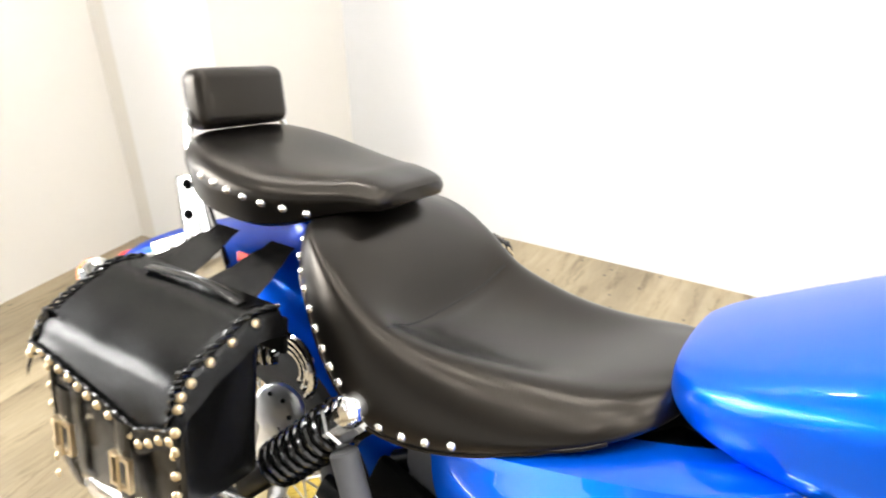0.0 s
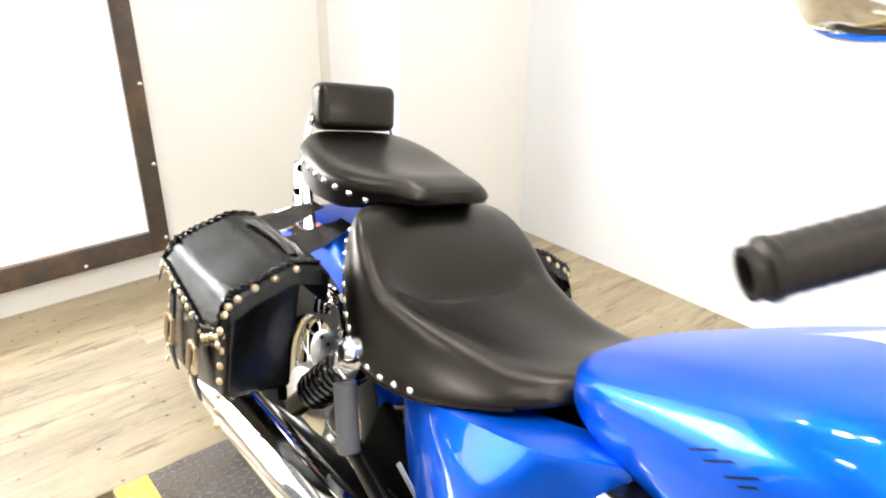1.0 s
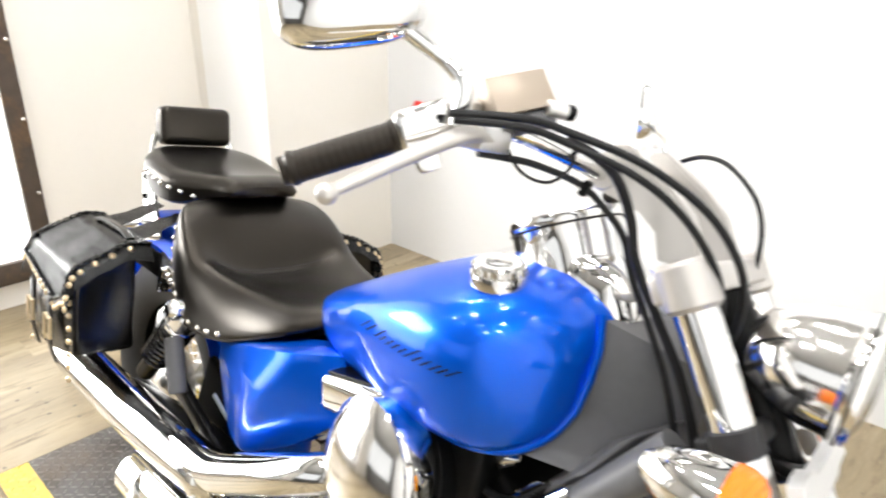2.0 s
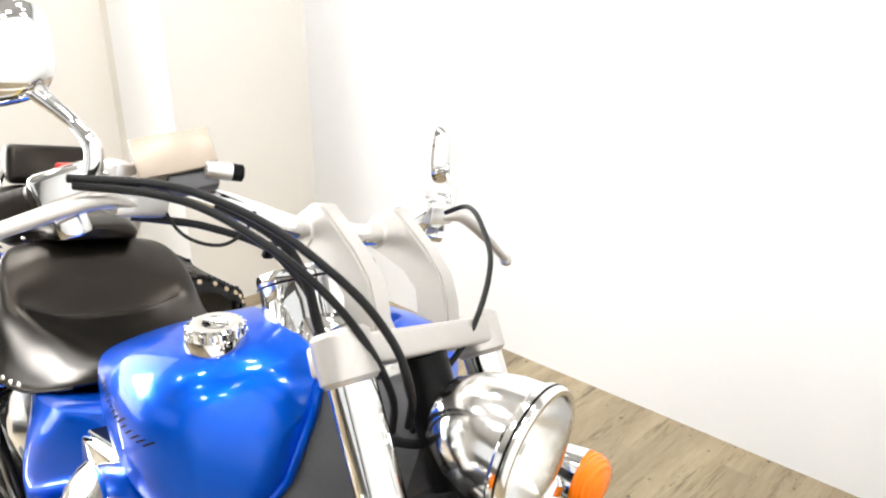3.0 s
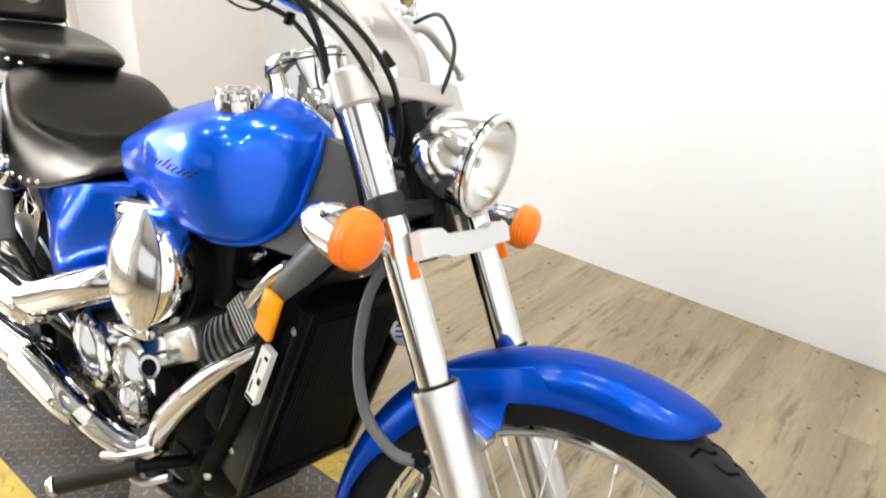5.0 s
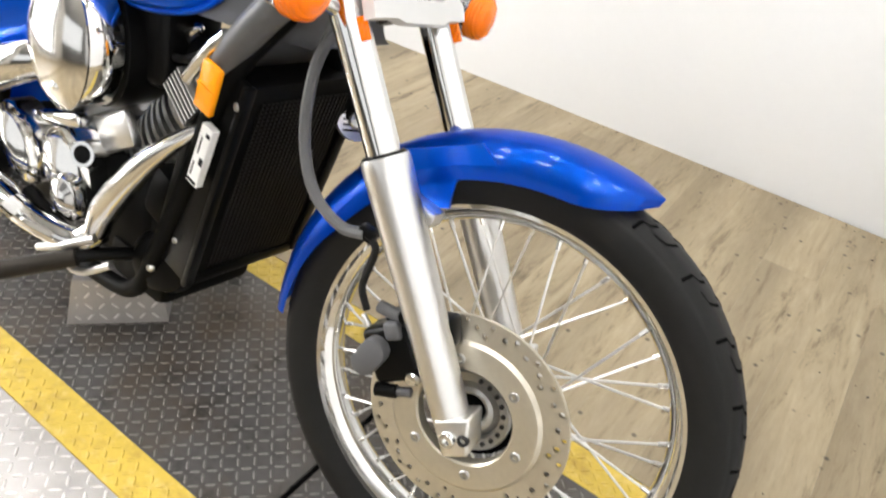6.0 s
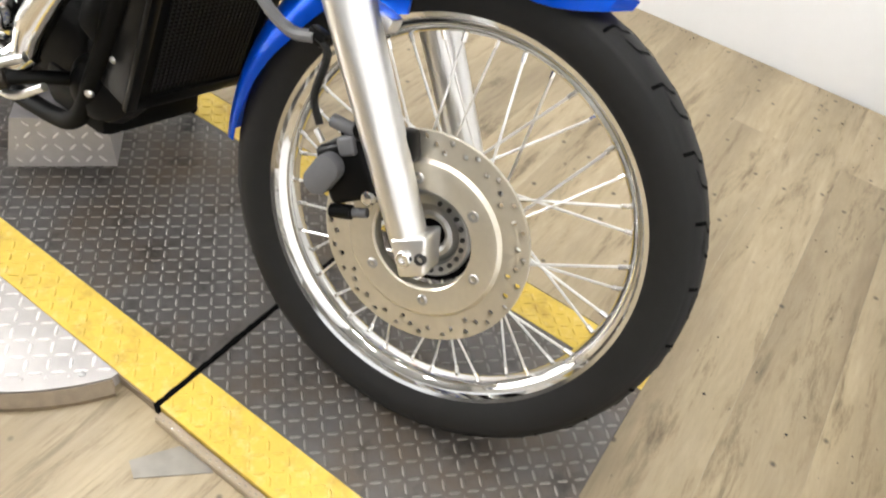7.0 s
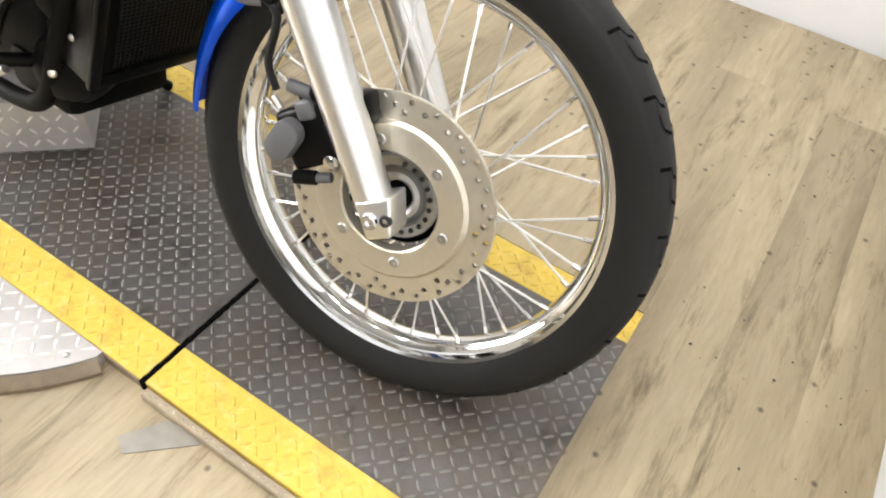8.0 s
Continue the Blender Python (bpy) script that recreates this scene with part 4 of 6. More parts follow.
def drilled_disc(r0, r1, holes, y, th):
    bm = bmesh.new()
    for yy in (y, y - th):
        n = 120
        radii = [r0] + [r0 + (r1 - r0) * f for f in (0.1, 0.3, 0.5, 0.7, 0.9)] + [r1]
        for i in range(n):
            for j in range(len(radii) - 1):
                a0, a1 = 2 * math.pi * i / n, 2 * math.pi * (i + 1) / n
                ra, rb = radii[j], radii[j + 1]
                cs = [(ra, a0), (ra, (a0 + a1) / 2), (ra, a1), ((ra + rb) / 2, a1), (rb, a1), (rb, (a0 + a1) / 2), (rb, a0), ((ra + rb) / 2, a0)]
                pts = [Vector((r * math.cos(a), yy, r * math.sin(a))) for r, a in cs]
                vs = [bm.verts.new(p) for p in pts]
                if (i, j) in holes:
                    c = sum(pts, Vector()) / 8
                    inner = [bm.verts.new(c + (p - c).normalized() * 0.0042) for p in pts]
                    for q in range(8):
                        bm.faces.new((vs[q], vs[(q + 1) % 8], inner[(q + 1) % 8], inner[q]))
                else:
                    bm.faces.new(vs)
    for r in (r0, r1):
        for i in range(120):
            a0, a1 = 2 * math.pi * i / 120, 2 * math.pi * (i + 1) / 120
            bm.faces.new([bm.verts.new((r * math.cos(a), yy, r * math.sin(a))) for a, yy in ((a0, y), (a1, y), (a1, y - th), (a0, y - th))])
    bmesh.ops.remove_doubles(bm, verts=bm.verts, dist=1e-5)
    return bm


hs = set()
for k in range(24):
    hs |= {(5 * k, 4), (5 * k + 2, 3)} if k % 3 else {(5 * k, 4), (5 * k + 1, 2), (5 * k + 3, 3)}
disc = part("brake_disc", moved(drilled_disc(0.108, DR, hs, DY, 0.005), WHEEL), DISC, front_wheel, "drilled steel brake disc", 30)
part("disc_carrier", moved(lathe([(0.112, 0.0), (0.112, 0.004), (0.107, 0.0085), (0.098, 0.0095), (0.080, 0.0075), (0.0725, 0.0075), (0.070, 0.005), (0.070, -0.012), (0.078, -0.014), (0.09, -0.004)], 72), WHEEL @ pose(0, DY - 0.002, 0, 90)), DISC, disc, "dished disc carrier")
part("hub_face", moved(lathe([(0.0, -0.048), (0.020, -0.048), (0.0205, -0.026), (0.023, -0.020), (0.028, -0.017), (0.034, -0.019), (0.039, -0.027), (0.042, -0.029), (0.045, -0.016), (0.058, -0.014), (0.061, -0.018), (0.061, -0.03), (0.03, -0.05)], 48), WHEEL @ pose(0, DY - 0.002, 0, 90)), CASTING, front_wheel, "polished hub face")
# dark discs laid on for the shade in the hub flange holes
hole = None
for k in range(15):
    a = radians(-150 + 17 * k)
    mm = WHEEL @ Matrix.Translation((0.0505 * math.cos(a), DY + 0.0105, 0.0505 * math.sin(a))) @ pose(0, 0, 0, 90)
    if hole is None:
        hole = part("hub_hole_shade", lathe([(0, 0.0), (0.0035, 0.0), (0.0035, -0.002), (0, -0.002)], 10), GAP, front_wheel)
        hole.matrix_basis = mm
    else:
        same_mesh("hub_hole_shade", hole, mm, front_wheel)
bo = None
for k in range(6):
    a = radians(-90 + 60 * k + 20.5)
    mm = WHEEL @ Matrix.Translation((0.0865 * math.cos(a), DY - 0.011, 0.0865 * math.sin(a))) @ pose(0, 0, 0, 90)
    if bo is None:
        bo = part("bolt", lathe([(0, -0.0015), (0.0032, -0.0015), (0.0036, 0.0018), (0.0062, 0.0018), (0.0078, 0.0), (0.0078, -0.003), (0, -0.003)], 14), CASTING, disc)
        bo.matrix_basis = mm
    else:
        same_mesh("bolt", bo, mm, disc)

# fork ---------------------------------------------------------------------
def fork_at(z, y):
    return Vector((0.006 - 0.613 * z, y - 0.05 * z, z))


for s, y in ((-1, -0.122), (1, 0.098)):
    leg = steered("fork_leg", tube([fork_at(-0.014, y), fork_at(0.01, y), fork_at(0.06, y), fork_at(0.19, y), fork_at(0.304, y), fork_at(0.311, y)], [0.0235, 0.0250, 0.0262, 0.0295, 0.032, 0.028], 24, 5), ALLOY, "satin alloy fork slider")
    steered("fork_tube", rod(fork_at(0.295, y), fork_at(0.66, y), 0.0225, 24), CHROME, "chrome fork tube", leg)
    steered("dust_seal", rod(fork_at(0.304, y), fork_at(0.318, y), 0.029, 24), BLACK, "", leg)
    foot_m = Matrix.Translation(fork_at(0.008, y)) @ pose(0, 0, 0, 0, -31.5)
    clamp = block(-0.013, 0.038, -0.024, 0.024, -0.036, 0.016, 0.004, 3)
    for v in clamp.verts:   # lower outer corner cut away
        if v.co.x > 0.01:
            v.co.x -= 0.30 * max(0.0, 0.010 - v.co.z)
    steered("axle_clamp", moved(clamp, foot_m @ pose(0, s * 0.003, 0)), ALLOY, "", leg)
    steered("pinch_bolt", lathe([(0, 0.002), (0.0045, 0.002), (0.005, 0.007), (0.009, 0.007), (0.0115, 0.003), (0.0115, -0.004), (0, -0.004)], 16, foot_m @ along((0.003, s * 0.0275, -0.010), (0, s, 0))), CHROME, "", leg)
    steered("pinch_bolt", lathe([(0, -0.001), (0.004, -0.001), (0.0045, 0.003), (0.0072, 0.003), (0.0082, 0.0), (0.0082, -0.004), (0, -0.004)], 14, foot_m @ along((0.0245, s * 0.0275, -0.012), (0, s, 0))), YOKE_DARK, "", leg)
# axle and disc are near-black, for the shade inside the bore
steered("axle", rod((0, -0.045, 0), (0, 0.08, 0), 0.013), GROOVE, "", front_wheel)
part("hub_bore_shade", moved(lathe([(0, 0.002), (0.0202, 0.002), (0.0202, -0.006), (0, -0.006)], 32), WHEEL @ pose(0, DY + 0.026, 0, 90)), GROOVE, front_wheel, "black disc painted for the shade in the hub bore")
tree = joined(moved(block(-0.034, 0.026, -0.126, 0.104, -0.014, 0.016, 0.005, 3), Matrix.Translation(fork_at(0.640, -0.012)) @ pose(0, 0, 0, 0, -31)),
              rod(fork_at(0.618, -0.122), fork_at(0.660, -0.122), 0.0285, 24, 0.005), rod(fork_at(0.618, 0.098), fork_at(0.660, 0.098), 0.0285, 24, 0.005))
steered("upper_fork_yoke", tree, YOKE, "satin alloy upper fork yoke")
ltree = joined(moved(block(-0.046, 0.014, -0.10, 0.10, -0.011, 0.011, 0.006, 3), Matrix.Translation(fork_at(0.505, -0.012)) @ pose(0, 0, 0, 0, -31)),
               rod(fork_at(0.497, -0.122), fork_at(0.523, -0.122), 0.0252, 24, 0.003), rod(fork_at(0.497, 0.098), fork_at(0.523, 0.098), 0.0252, 24, 0.003))
lower = steered("lower_fork_yoke", ltree, YOKE_DARK, "dark lower fork yoke")
bm = bmesh.new()
outline = [(-0.128, 0.016), (-0.105, 0.020), (-0.075, 0.019), (-0.06, 0.010), (0.055, 0.010), (0.070, 0.017), (0.112, 0.017), (0.122, 0.006), (0.120, -0.014), (0.07, -0.016), (0.055, -0.022), (-0.055, -0.022), (-0.075, -0.016), (-0.128, -0.018)]
f0 = [bm.verts.new((0.0, y, z)) for y, z in outline]
f1 = [bm.verts.new((0.014, y * 0.98, z * 0.94)) for y, z in outline]
bm.faces.new(f1)
bm.faces.new(f0[::-1])
for i in range(len(outline)):
    j = (i + 1) % len(outline)
    bm.faces.new((f0[i], f0[j], f1[j], f1[i]))
steered("yoke_cover", moved(bm, Matrix.Translation(fork_at(0.478, -0.012) + Vector((0.038, 0, 0))) @ pose(0, 0, 0, 0, -25)), COVER, "pale silver yoke cover plate", lower, 25)
steered("steering_stem", rod(fork_at(0.455, -0.012), fork_at(0.63, -0.012), 0.026, 20), BLACK, "black steering stem")

# front fender
rows = []
for k in range(41):
    t = k / 40
    a = radians(184 - 113 * t)
    r_top = 0.370 + 0.011 * min(1, t * 2.2)
    depth = 0.050 + 0.012 * math.sin(math.pi * t)
    wid = 0.062
    if t > 0.86:
        f = (t - 0.86) / 0.14
        wid *= math.sqrt(max(0.0, 1 - f ** 2.6)) * 0.98 + 0.02
        depth *= 1 - 0.75 * f ** 2
    if t < 0.3:
        depth *= 0.55 + 0.45 * t / 0.3
    if t < 0.25:
        wid *= 0.78 + 0.22 * t / 0.25
    row = []
    for j in range(25):
        b = -1 + 2 * j / 24
        lat = wid * math.copysign(abs(math.sin(b * math.pi / 2)) ** 0.95, b)
        r = r_top - depth * (1 - math.cos(b * math.pi / 2)) ** 1.12
        row.append((r * math.cos(a), lat, r * math.sin(a)))
    rows.append(row)
bm = rings(rows, closed=False, caps=False)
bmesh.ops.solidify(bm, geom=bm.faces[:], thickness=0.003)
fender = part("front_fender", moved(bm, WHEEL), BLUE, bike, "candy blue front fender")
for s in (-1, 1):
    tab = bmesh.new()
    pts = [(-0.205, 0.255), (-0.166, 0.238), (-0.123, 0.254), (-0.125, 0.286), (-0.121, 0.302), (-0.107, 0.316), (-0.075, 0.331), (-0.105, 0.352), (-0.22, 0.30)]
    o0 = [tab.verts.new((x, s * 0.0535, z)) for x, z in pts]
    o1 = [tab.verts.new((x, s * 0.0595, z)) for x, z in pts]
    tab.faces.new(o0)
    tab.faces.new(o1[::-1])
    for i in range(len(pts)):
        j = (i + 1) % len(pts)
        tab.faces.new((o0[i], o0[j], o1[j], o1[i]))
    part("fender_bracket", moved(tab, WHEEL), BLUE, fender, "", 30)
    part("bracket_lug", moved(block(-0.03, 0.03, -0.02, 0.014, -0.01, 0.012, 0.005), WHEEL @ pose(-0.155, s * 0.072, 0.243, 0, 12)), ALLOY, fender)

# caliper and brake hose
cal = joined(moved(block(-0.036, 0.040, -0.026, 0.028, -0.040, 0.040, 0.010, 3), pose(-0.108, -0.110, 0.062, 0, -35)),
             moved(block(-0.03, 0.05, -0.02, 0.02, -0.022, 0.02, 0.008, 2), pose(-0.085, -0.105, 0.108, 0, -20)),
             rod((-0.10, -0.115, 0.118), (-0.075, -0.115, 0.135), 0.014, 16), rod((-0.13, -0.112, 0.10), (-0.10, -0.112, 0.128), 0.012, 16))
caliper = steered("brake_caliper", cal, BLACK, "black brake caliper")
ho = rings([[Vector((0.0215 * math.cos(t_) * f, (0.0215 * math.sin(t_) + math.copysign(0.013, math.sin(t_))) * f, d)) for t_ in np.linspace(0, 2 * math.pi, 32, endpoint=False)] for f, d in ((1.0, -0.022), (1.0, 0.006), (0.96, 0.009), (0.88, 0.010))])
steered("piston_housing", moved(ho, along((-0.130, -0.146, 0.054), (0.05, -1, 0.02)) @ pose(0, 0, 0, 0, 0, -22) @ Matrix.Diagonal((0.86, 0.86, 1, 1))), CALIPER, "matt grey piston housing", caliper)
steered("piston_housing", moved(block(-0.012, 0.012, -0.014, 0.014, -0.013, 0.012, 0.005, 3), pose(-0.112, -0.130, 0.100, 0, -30)), CALIPER, "", caliper)
for p, q_, r in (((-0.145, -0.128, 0.118), (-0.095, -0.128, 0.118), 0.009), ((-0.100, -0.140, 0.125), (-0.100, -0.118, 0.125), 0.011), ((-0.115, -0.132, 0.002), (-0.085, -0.128, 0.012), 0.010), ((-0.085, -0.128, 0.012), (-0.066, -0.125, 0.020), 0.007)):
    steered("slide_pin", rod(p, q_, r, 14), BLACK if r > 0.0095 else CALIPER, "", caliper)
steered("bleed_nipple", rod((-0.150, -0.130, 0.085), (-0.162, -0.132, 0.098), 0.004, 8), ALLOY, "", caliper)
for p in ((-0.068, -0.130, 0.045), (-0.090, -0.128, 0.135)):
    steered("bolt", lathe([(0, 0.009), (0.008, 0.008), (0.011, 0.004), (0.011, -0.006), (0, -0.006)], 12, along(p, (0, -1, 0))), CHROME, "", caliper)
steered("brake_hose", tube([(-0.285, -0.09, 0.475), (-0.322, -0.11, 0.405), (-0.320, -0.125, 0.340), (-0.305, -0.130, 0.275), (-0.272, -0.135, 0.226), (-0.222, -0.140, 0.204), (-0.182, -0.146, 0.212)], 0.0080, 10, 8), PLASTIC, "black rubber brake hose")
steered("brake_hose", tube([(-0.186, -0.146, 0.213), (-0.166, -0.146, 0.205), (-0.163, -0.144, 0.188), (-0.170, -0.140, 0.140), (-0.158, -0.134, 0.108)], 0.0052, 10, 8), CABLE, "black hose to the caliper")
steered("hose_guide", moved(block(-0.012, 0.012, -0.009, 0.009, -0.009, 0.009, 0.003), pose(-0.180, -0.142, 0.213, 0, 10)), BLACK, "small black hose fitting")

# headlight and turn signals
HC = Vector((-0.235, -0.045, 0.582))
hm = along(HC, (1, 0.05, -0.06)) @ Matrix.Scale(0.87, 4)
shell = steered("headlight", lathe([(0, -0.125), (0.018, -0.123), (0.045, -0.108), (0.064, -0.075), (0.073, -0.04), (0.0755, -0.012), (0.079, -0.008), (0.080, 0.004), (0.077, 0.010), (0.0715, 0.010), (0.0705, 0.0), (0.06, -0.045), (0.04, -0.07), (0, -0.08)], 48, hm), SOFT_CHROME, "round chrome headlight")
steered("trim_ring", lathe([(0.0765, -0.002), (0.0805, -0.001), (0.0805, 0.0015), (0.0765, 0.003)], 48, hm), BLACK, "thin dark trim ring", shell)
steered("reflector", lathe([(0.069, 0.004), (0.0665, -0.004), (0.056, -0.034), (0.038, -0.056), (0.016, -0.066), (0.0, -0.068), (0.0, -0.0695), (0.039, -0.0575), (0.0575, -0.035), (0.068, -0.004)], 48, hm), REFLECTOR, "bright headlight reflector", shell)
steered("lens", lathe([(0.0705, 0.006), (0.062, 0.014), (0.045, 0.02), (0.02, 0.0235), (0, 0.024), (0, 0.0215), (0.02, 0.021), (0.045, 0.0175), (0.062, 0.0115), (0.0705, 0.003)], 48, hm), GLASS, "clear domed lens", shell)
steered("bulb", lathe([(0, -0.01), (0.008, -0.012), (0.010, -0.03), (0.012, -0.07), (0, -0.07)], 16, hm), ALLOY, "", shell)
steered("bracket", joined(rod((-0.30, -0.045, 0.53), (-0.27, -0.045, 0.47), 0.012), moved(block(-0.03, 0.03, -0.03, 0.03, -0.006, 0.006, 0.004), pose(-0.285, -0.045, 0.478, 0, 10))), BLACK, "", shell)
for s, c in ((-1, Vector((-0.290, -0.232, 0.484))), (1, Vector((-0.272, 0.200, 0.474)))):
    sm = along(c, (1, 0.05 * s, -0.05))
    sg = steered("turn_signal", lathe([(0, -0.075), (0.012, -0.072), (0.024, -0.055), (0.032, -0.03), (0.036, -0.006), (0.037, 0.0), (0, 0.0)], 32, sm), CHROME, "chrome bullet turn signal")
    steered("lens", lathe([(0.0365, 0.0005), (0.037, 0.012), (0.034, 0.022), (0.026, 0.029), (0.012, 0.0325), (0, 0.033)], 32, sm), AMBER, "orange domed lens", sg)
    steered("stem", rod(c + Vector((-0.02, 0, 0)), (-0.272, s * 0.10 - 0.03, 0.455), 0.011), CHROME, "", sg)
    steered("reflector", moved(block(-0.006, 0.006, -0.004, 0.004, -0.014, 0.014, 0.002), pose(-0.245, s * 0.125 - 0.03, 0.452, 0, -31)), AMBER, "small orange reflector", sg)

# handlebar, risers, controls
BAR = [(-0.672, -0.3585, 0.6944), (-0.633, -0.317, 0.724), (-0.606, -0.288, 0.7445), (-0.574, -0.235, 0.753), (-0.541, -0.18, 0.743), (-0.520, -0.12, 0.728), (-0.513, -0.08, 0.723), (-0.512, -0.04, 0.722)]
left = [(x + 0.004, -0.08 - y, z - 0.002) for x, y, z in BAR[::-1][1:]]
bar = barred("handlebar", tube(BAR + left, 0.0125, 16, 8), CHROME, "chrome handlebar")
# risers: broad bent slabs, each clamped round the bar
SLAB = [(-0.384, 0.646), (-0.392, 0.672), (-0.408, 0.700), (-0.434, 0.722), (-0.492, 0.758), (-0.506, 0.756), (-0.528, 0.738), (-0.534, 0.722), (-0.526, 0.707), (-0.508, 0.702), (-0.462, 0.690), (-0.440, 0.674), (-0.430, 0.646)]
for y in (-0.095, 0.018):
    ri = bmesh.new()
    sides = [[ri.verts.new((x, y + w, z)) for x, z in SLAB] for w in (-0.0125, 0.0125)]
    ri.faces.new(sides[0][::-1])
    ri.faces.new(sides[1])
    for i in range(len(SLAB)):
        j = (i + 1) % len(SLAB)
        ri.faces.new((sides[0][i], sides[0][j], sides[1][j], sides[1][i]))
    bmesh.ops.recalc_face_normals(ri, faces=ri.faces)
    bmesh.ops.bevel(ri, geom=[e for e in ri.edges if abs(e.verts[0].co.y - e.verts[1].co.y) < 1e-6], offset=0.003, segments=2, affect="EDGES")
    ri = barred("riser", ri, YOKE, "pale satin handlebar riser", None, 40)
    barred("bar_clamp", rod((-0.512, y - 0.0145, 0.722), (-0.512, y + 0.0145, 0.722), 0.0185, 20), YOKE, "", ri)
    for dx, dz in ((0.020, 0.036), (0.004, 0.026)):
        barred("clamp_bolt", rod((-0.512 + dx - 0.004, y, 0.722 + dz - 0.010), (-0.512 + dx, y, 0.722 + dz - 0.001), 0.0045, 10), CASTING, "", ri)
for s, e0, e1 in ((-1, Vector((-0.633, -0.317, 0.724)), Vector((-0.704, -0.393, 0.670))), (1, Vector((-0.621, 0.237, 0.722)), Vector((-0.692, 0.313, 0.668)))):
    d = (e1 - e0).normalized()
    gm = along(e0, d)
    L = (e1 - e0).length
    prof = [(0, 0), (0.0175, 0.0), (0.018, 0.004)]
    for k in range(12):
        z = 0.008 + (L - 0.028) * k / 11
        prof += [(0.0158, z), (0.0162, z + 0.002), (0.0158, z + 0.004)]
    prof += [(0.0158, L - 0.016), (0.0175, L - 0.013), (0.0175, L - 0.009), (0.0145, L - 0.006), (0.0145, L), (0.010, L), (0.009, L - 0.008), (0, L - 0.008)]
    barred("grip", lathe(prof, 28, gm), GRIP, "black rubber grip", bar)
    c = e0 - d * 0.025
    hs_ = barred("switch_housing", joined(moved(block(-0.021, 0.021, -0.023, 0.023, -0.032, 0.026, 0.008, 3), along(c, d)), moved(block(-0.014, 0.014, -0.014, 0.014, -0.012, 0.012, 0.005), along(c + Vector((0.012, 0, -0.026)), d))), CHROME, "chrome switch housing", bar)
    if s < 0:
        barred("kill_switch", moved(block(-0.012, 0.012, -0.004, 0.004, -0.004, 0.005, 0.0015), along(c + Vector((-0.008, 0.0, 0.020)), (0.2, 0.1, 1))), RED, "red engine stop switch", hs_)
    p0 = Vector((-0.566, s * 0.222 - 0.04, 0.735))
    out = 0.0 if s < 0 else 0.023   # the far lever stands a little off its grip
    lever = barred("lever", tube([p0, p0 + Vector((0.004 + 0.4 * out, s * 0.04, 0.004)), p0 + Vector((-0.006 + out, s * 0.10, -0.022)), p0 + Vector((-0.02 + 1.8 * out, s * 0.15, -0.05)), p0 + Vector((-0.025 + 2 * out, s * 0.172, -0.062))], [0.0125, 0.0105, 0.0088, 0.0075, 0.0065], 14, 8, 0.8), YOKE, "polished hand lever", bar)
    tip = bmesh.new()
    bmesh.ops.create_uvsphere(tip, u_segments=16, v_segments=10, radius=0.0098)
    barred("lever_ball", moved(tip, Matrix.Translation(p0 + Vector((-0.025 + 2 * out, s * 0.174, -0.063)))), YOKE, "", lever)
    barred("lever_perch", joined(moved(block(-0.02, 0.025, -0.026, 0.026, -0.014, 0.014, 0.006, 2), Matrix.Translation(p0 + Vector((-0.012, s * 0.0, 0.004)))), moved(block(-0.016, 0.016, -0.012, 0.012, -0.02, 0.02, 0.006), Matrix.Translation(p0 + Vector((-0.03, s * 0.005, 0.016))))), ALLOY, "", bar)
# front brake reservoir
res_m = Matrix(((0.329, -0.578, 0.749, -0.553), (0.886, -0.088, -0.453, -0.240), (0.329, 0.811, 0.484, 0.789), (0, 0, 0, 1)))
rs = barred("brake_reservoir", moved(block(-0.034, 0.034, -0.0185, 0.0185, -0.030, -0.0068, 0.003, 2), res_m), PEACH, "pale alloy brake fluid reservoir coloured for its warm reflection", bar)
barred("reservoir_lid", moved(block(-0.036, 0.036, -0.0200, 0.0200, -0.006, 0.0, 0.0015, 2), res_m), PEACH, "satin reservoir lid", rs)
barred("reservoir_base", moved(block(-0.012, 0.033, -0.037, -0.0190, -0.026, -0.006, 0.003, 2), res_m), CALIPER, "grey reservoir foot", rs)
barred("banjo", rod((-0.538, -0.216, 0.778), (-0.528, -0.192, 0.778), 0.009), ALLOY, "", rs)
barred("banjo_bolt", rod((-0.528, -0.194, 0.778), (-0.524, -0.183, 0.778), 0.0085), BLACK, "", rs)


def oval_shell(w, h, depth, m, rim=0.0):
    """The rounded back of a mirror: a squashed bowl with an oval rim, open towards -z."""
    rows = []
    for f, d in ((1.0, 0.0), (1.03, 0.004), (1.0, 0.012), (0.9, depth * 0.62), (0.7, depth * 0.86), (0.4, depth * 0.97), (0.05, depth)):
        row = []
        for k in range(40):
            a = 2 * math.pi * k / 40
            c, s_ = math.cos(a), math.sin(a)
            row.append((w * f * math.copysign(abs(c) ** 0.6, c), h * f * math.copysign(abs(s_) ** 0.6, s_), d))
        rows.append(row)
    bm = rings(rows, caps=True)
    return moved(bm, m)


